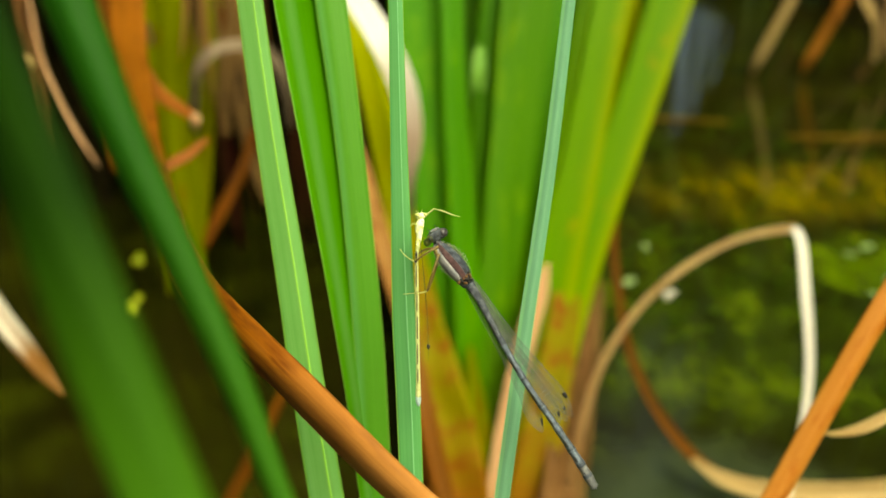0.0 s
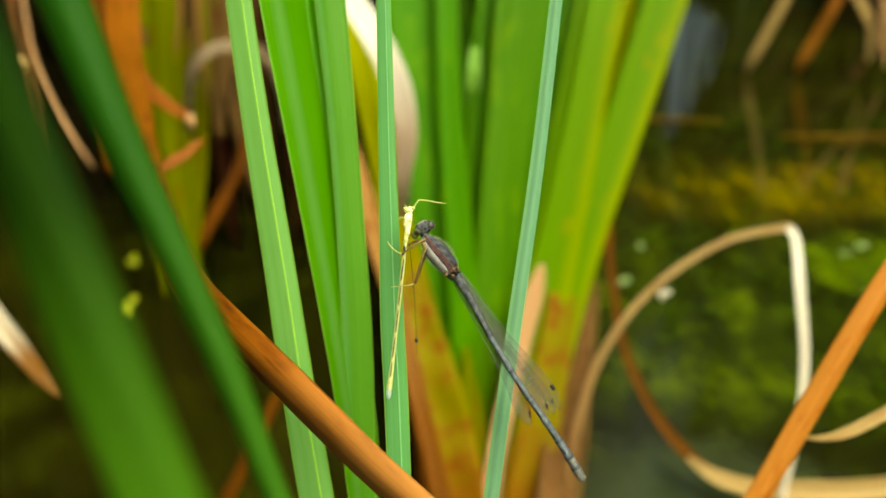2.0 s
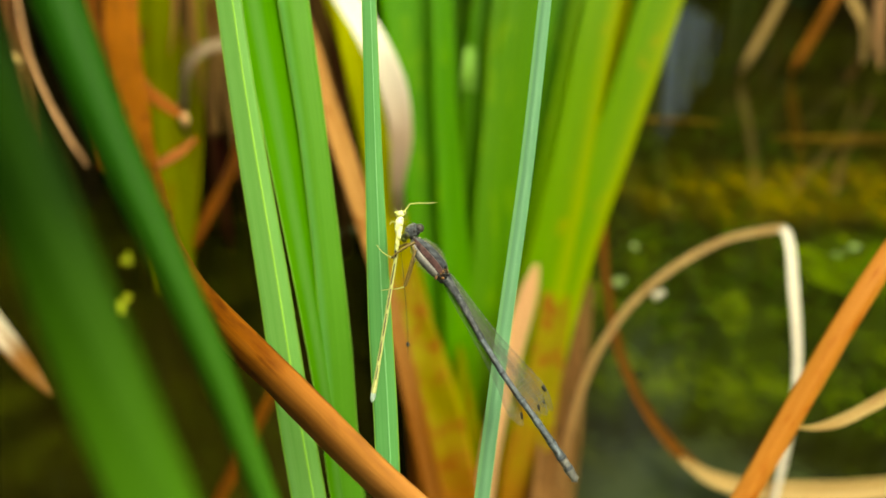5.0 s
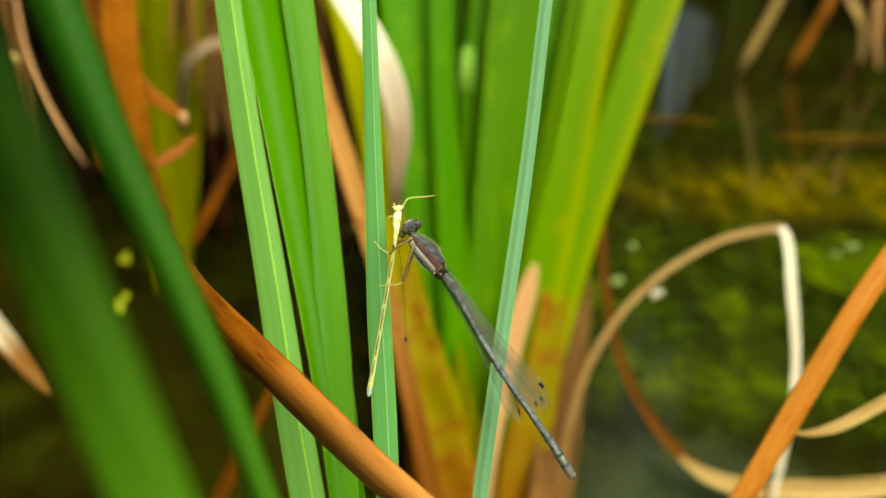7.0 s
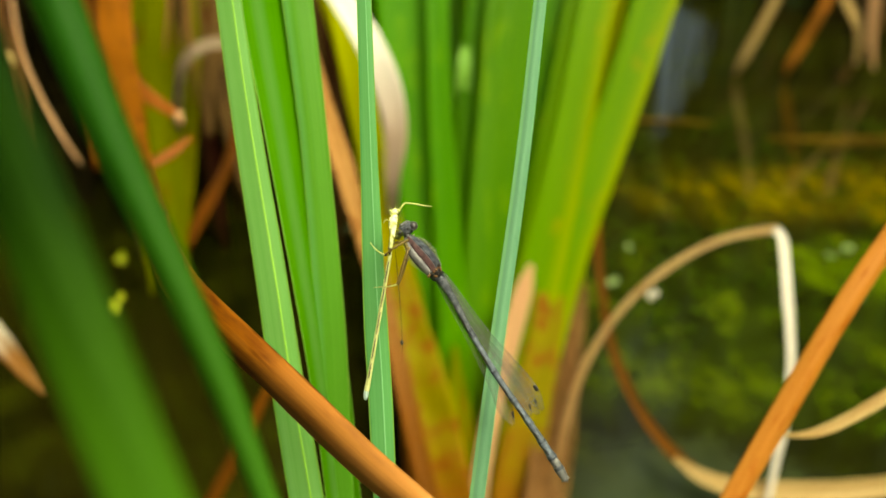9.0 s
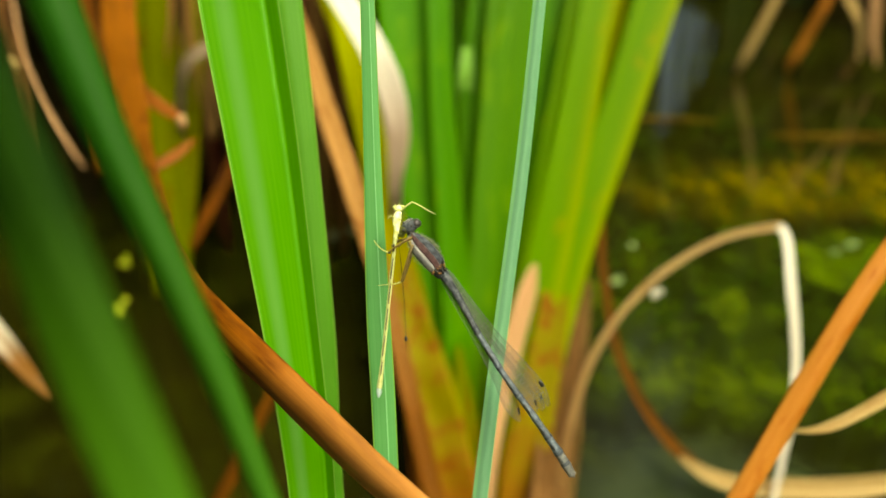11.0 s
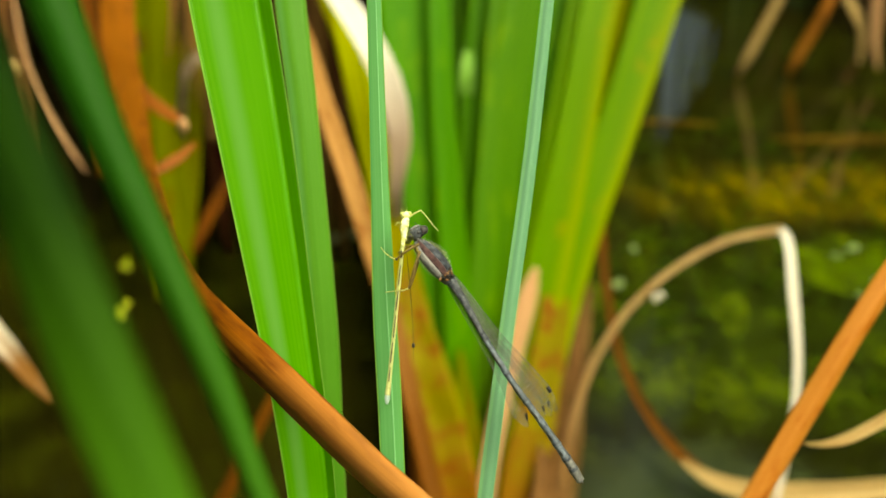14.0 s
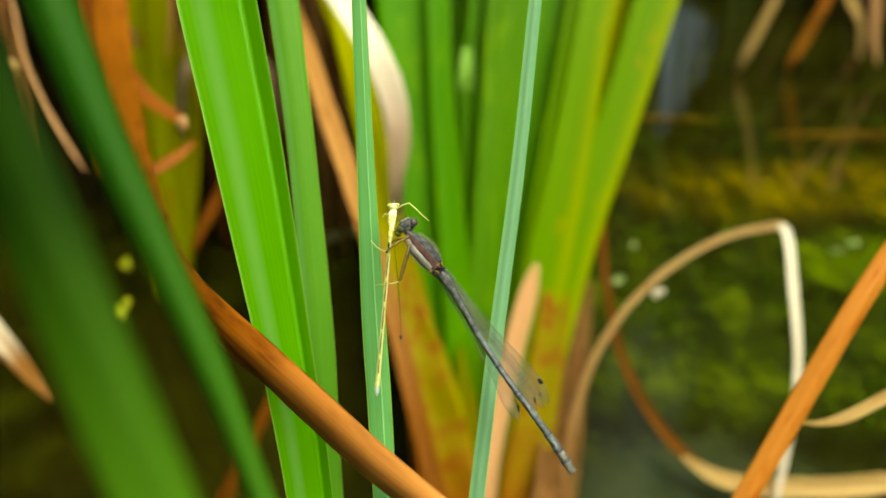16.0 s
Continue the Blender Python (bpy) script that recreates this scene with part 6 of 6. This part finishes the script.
    walk(DAMSELFLY, [
        (0, pose(0.00078, 0.07888, 0.20664, 0, 0, 0)),
        (0.5, pose(0.00057, 0.07909, 0.20704, 0.05, -0.01, -0.04)),
        (1, pose(0.00042, 0.07896, 0.2068, 0.09, 0, -0.02)),
        (1.5, pose(0.00032, 0.07915, 0.20714, 0.08, -0.02, -0.12)),
        (2, pose(-0.00007, 0.07925, 0.20734, 0.01, -0.16, -0.26)),
        (2.5, pose(0.00003, 0.07924, 0.20732, -0.01, -0.22, -0.3)),
        (3, pose(-0.00019, 0.07915, 0.20715, -0.03, -0.29, -0.29)),
        (3.5, pose(-0.00058, 0.07929, 0.2074, 0, -0.65, -0.3)),
        (4, pose(-0.00044, 0.07924, 0.2073, -0.01, -1.02, -0.12)),
        (6.5, pose(-0.00086, 0.07904, 0.2069, -0.01, -1.34, -0.22)),
        (7, pose(-0.00067, 0.07927, 0.20734, -0.07, -1.14, -0.27)),
        (7.5, pose(-0.00026, 0.07925, 0.20732, -0.08, -0.64, -0.58)),
        (8, pose(0.00032, 0.07932, 0.20745, -0.07, -0.54, -0.8)),
        (8.5, pose(0.00005, 0.07938, 0.20756, -0.07, -0.57, -0.77)),
        (9, pose(-0.00071, 0.07922, 0.20723, -0.01, -0.86, -0.73)),
        (11.5, pose(-0.00067, 0.07939, 0.20757, 0.02, -1.14, -0.29)),
        (12, pose(-0.00047, 0.07929, 0.20738, 0.14, -1.52, 0)),
        (12.5, pose(-0.00013, 0.07914, 0.20711, 0.23, -1.07, -0.32)),
        (13, pose(0.00003, 0.07938, 0.20757, 0.13, -0.9, -0.36)),
        (13.5, pose(-0.00013, 0.07941, 0.20762, 0.15, -1.06, -0.27)),
        (14, pose(-0.00009, 0.07921, 0.20725, 0.23, -1.18, -0.2)),
        (14.5, pose(-0.00034, 0.07945, 0.20768, 0.18, -0.7, -0.53)),
        (15, pose(-0.00065, 0.07965, 0.20806, -0.03, -1.35, -0.27)),
        (15.5, pose(-0.00084, 0.07948, 0.20772, 0.08, -1.03, -0.48)),
        (16, pose(-0.00111, 0.07946, 0.20769, 0.04, -1.37, -0.1)),
    ])
    walk(PREY, [
        (0, pose(-0.00291, 0.07849, 0.20699, 0, 0, 0)),
        (0.5, pose(-0.00302, 0.07875, 0.20747, 0.05, 0.03, -0.07)),
        (1, pose(-0.00318, 0.07867, 0.20732, 0.09, -0.04, 0.01)),
        (1.5, pose(-0.00338, 0.07879, 0.20752, 0.08, 0.02, -0.15)),
        (2, pose(-0.00368, 0.07883, 0.20757, 0.01, 0, -0.35)),
        (2.5, pose(-0.0037, 0.07882, 0.20755, -0.01, -0.06, -0.38)),
        (3, pose(-0.00392, 0.07863, 0.20719, -0.03, -0.17, -0.36)),
        (3.5, pose(-0.00403, 0.07876, 0.20739, 0, -0.27, -0.5)),
        (4, pose(-0.0039, 0.07872, 0.20731, -0.01, -0.28, -0.51)),
        (6.5, pose(-0.00423, 0.07861, 0.20704, 0, -0.53, -0.65)),
        (7, pose(-0.00409, 0.07887, 0.20754, -0.06, -0.44, -0.64)),
        (7.5, pose(-0.00365, 0.07879, 0.2074, -0.08, -0.56, -0.62)),
        (8, pose(-0.00301, 0.07886, 0.20752, -0.07, -0.69, -0.72)),
        (8.5, pose(-0.00339, 0.07887, 0.20752, -0.07, -0.56, -0.78)),
        (9, pose(-0.00406, 0.07876, 0.20727, -0.01, -0.66, -0.83)),
        (11.5, pose(-0.00398, 0.07898, 0.20776, 0.03, -0.02, -0.88)),
        (12, pose(-0.00386, 0.07887, 0.20755, 0.15, -0.11, -0.75)),
        (12.5, pose(-0.00345, 0.07869, 0.20722, 0.23, -0.32, -0.72)),
        (13, pose(-0.00329, 0.07893, 0.20769, 0.14, -0.04, -0.81)),
        (13.5, pose(-0.00347, 0.07899, 0.20779, 0.16, 0.09, -0.88)),
        (14, pose(-0.00336, 0.07879, 0.20741, 0.24, -0.03, -0.81)),
        (14.5, pose(-0.00373, 0.07906, 0.20791, 0.18, 0, -0.9)),
        (15, pose(-0.00407, 0.07933, 0.20838, -0.02, 0.14, -1.07)),
        (15.5, pose(-0.00427, 0.07912, 0.20799, 0.08, -0.05, -0.99)),
        (16, pose(-0.00466, 0.0791, 0.20796, 0.04, 0.21, -0.94)),
    ])
    walk(PREY_ABDOMEN, [
        (0, pose(0, 0, 0, 0, 0.0, 0.0)),
        (0.5, pose(0, 0, 0, -0.36, -8.71, 4.67)),
        (1, pose(0, 0, 0, 0, 0.99, -0.53)),
        (1.5, pose(0, 0, 0, -0.2, 6.48, -3.46)),
        (2, pose(0, 0, 0, -0.19, 6.35, -3.39)),
        (2.5, pose(0, 0, 0, -0.18, 6.16, -3.29)),
        (3, pose(0, 0, 0, -0.21, 6.96, -3.73)),
        (3.5, pose(0, 0, 0, -0.28, 8.53, -4.56)),
        (4, pose(0, 0, 0, -0.28, 8.81, -4.71)),
        (6.5, pose(0, 0, 0, -0.26, 9.22, -4.93)),
        (7, pose(0, 0, 0, -0.27, 9.48, -5.08)),
        (7.5, pose(0, 0, 0, -0.37, 10.58, -5.67)),
        (8, pose(0, 0, 0, -0.42, 11.24, -6.03)),
        (8.5, pose(0, 0, 0, -0.33, 10.16, -5.44)),
        (9, pose(0, 0, 0, -0.27, 9.29, -4.97)),
        (11.5, pose(0, 0, 0, -0.09, 5.78, -3.09)),
        (12, pose(0, 0, 0, -0.09, 5.8, -3.1)),
        (12.5, pose(0, 0, 0, -0.1, 6.05, -3.23)),
        (13, pose(0, 0, 0, -0.1, 5.99, -3.2)),
        (13.5, pose(0, 0, 0, -0.1, 6.01, -3.21)),
        (14, pose(0, 0, 0, -0.09, 5.8, -3.1)),
        (14.5, pose(0, 0, 0, -0.09, 5.76, -3.07)),
        (15, pose(0, 0, 0, -0.13, 6.68, -3.57)),
        (15.5, pose(0, 0, 0, -0.07, 5.36, -2.86)),
        (16, pose(0, 0, 0, -0.06, 4.99, -2.66)),
    ])
    walk(PREY_LEG, [
        (0, pose(*LEG_ROOT, 0, 0, 0)),
        (1.5, pose(*LEG_ROOT, -0.72, -12.33, 6.68)),
        (3.5, pose(*LEG_ROOT, -1.07, -14.96, 8.17)),
        (7, pose(*LEG_ROOT, -1.07, -14.96, 8.17)),
        (8.5, pose(*LEG_ROOT, -1.83, -19.31, 10.74)),
        (9, pose(*LEG_ROOT, -0.53, -10.58, 5.7)),
        (11.5, pose(*LEG_ROOT, -0.06, 3.53, -1.88)),
        (12.5, pose(*LEG_ROOT, -0.13, 5.3, -2.82)),
        (13.5, pose(*LEG_ROOT, -0.53, 10.58, -5.7)),
        (14.5, pose(*LEG_ROOT, -0.53, 10.58, -5.7)),
        (16, pose(*LEG_ROOT, -1.07, 14.96, -8.17)),
    ])
    walk(PREY_TIBIA, [
        (0, pose(*KNEE, 0, 0, 0)),
        (1.5, pose(*KNEE, -0.13, 5.3, -2.82)),
        (3.5, pose(*KNEE, -0.01, 1.77, -0.94)),
        (7, pose(*KNEE, -0.18, -6.18, 3.3)),
        (8.5, pose(*KNEE, 0, 0.88, -0.47)),
        (9, pose(*KNEE, -0.03, 2.65, -1.41)),
        (11.5, pose(*KNEE, -0.18, 6.18, -3.3)),
        (12.5, pose(*KNEE, -0.23, 7.06, -3.77)),
        (13.5, pose(*KNEE, -1.66, 18.45, -10.22)),
        (14.5, pose(*KNEE, -1.5, 17.58, -9.7)),
        (16, pose(*KNEE, -0.23, 7.06, -3.77)),
    ])

motions()
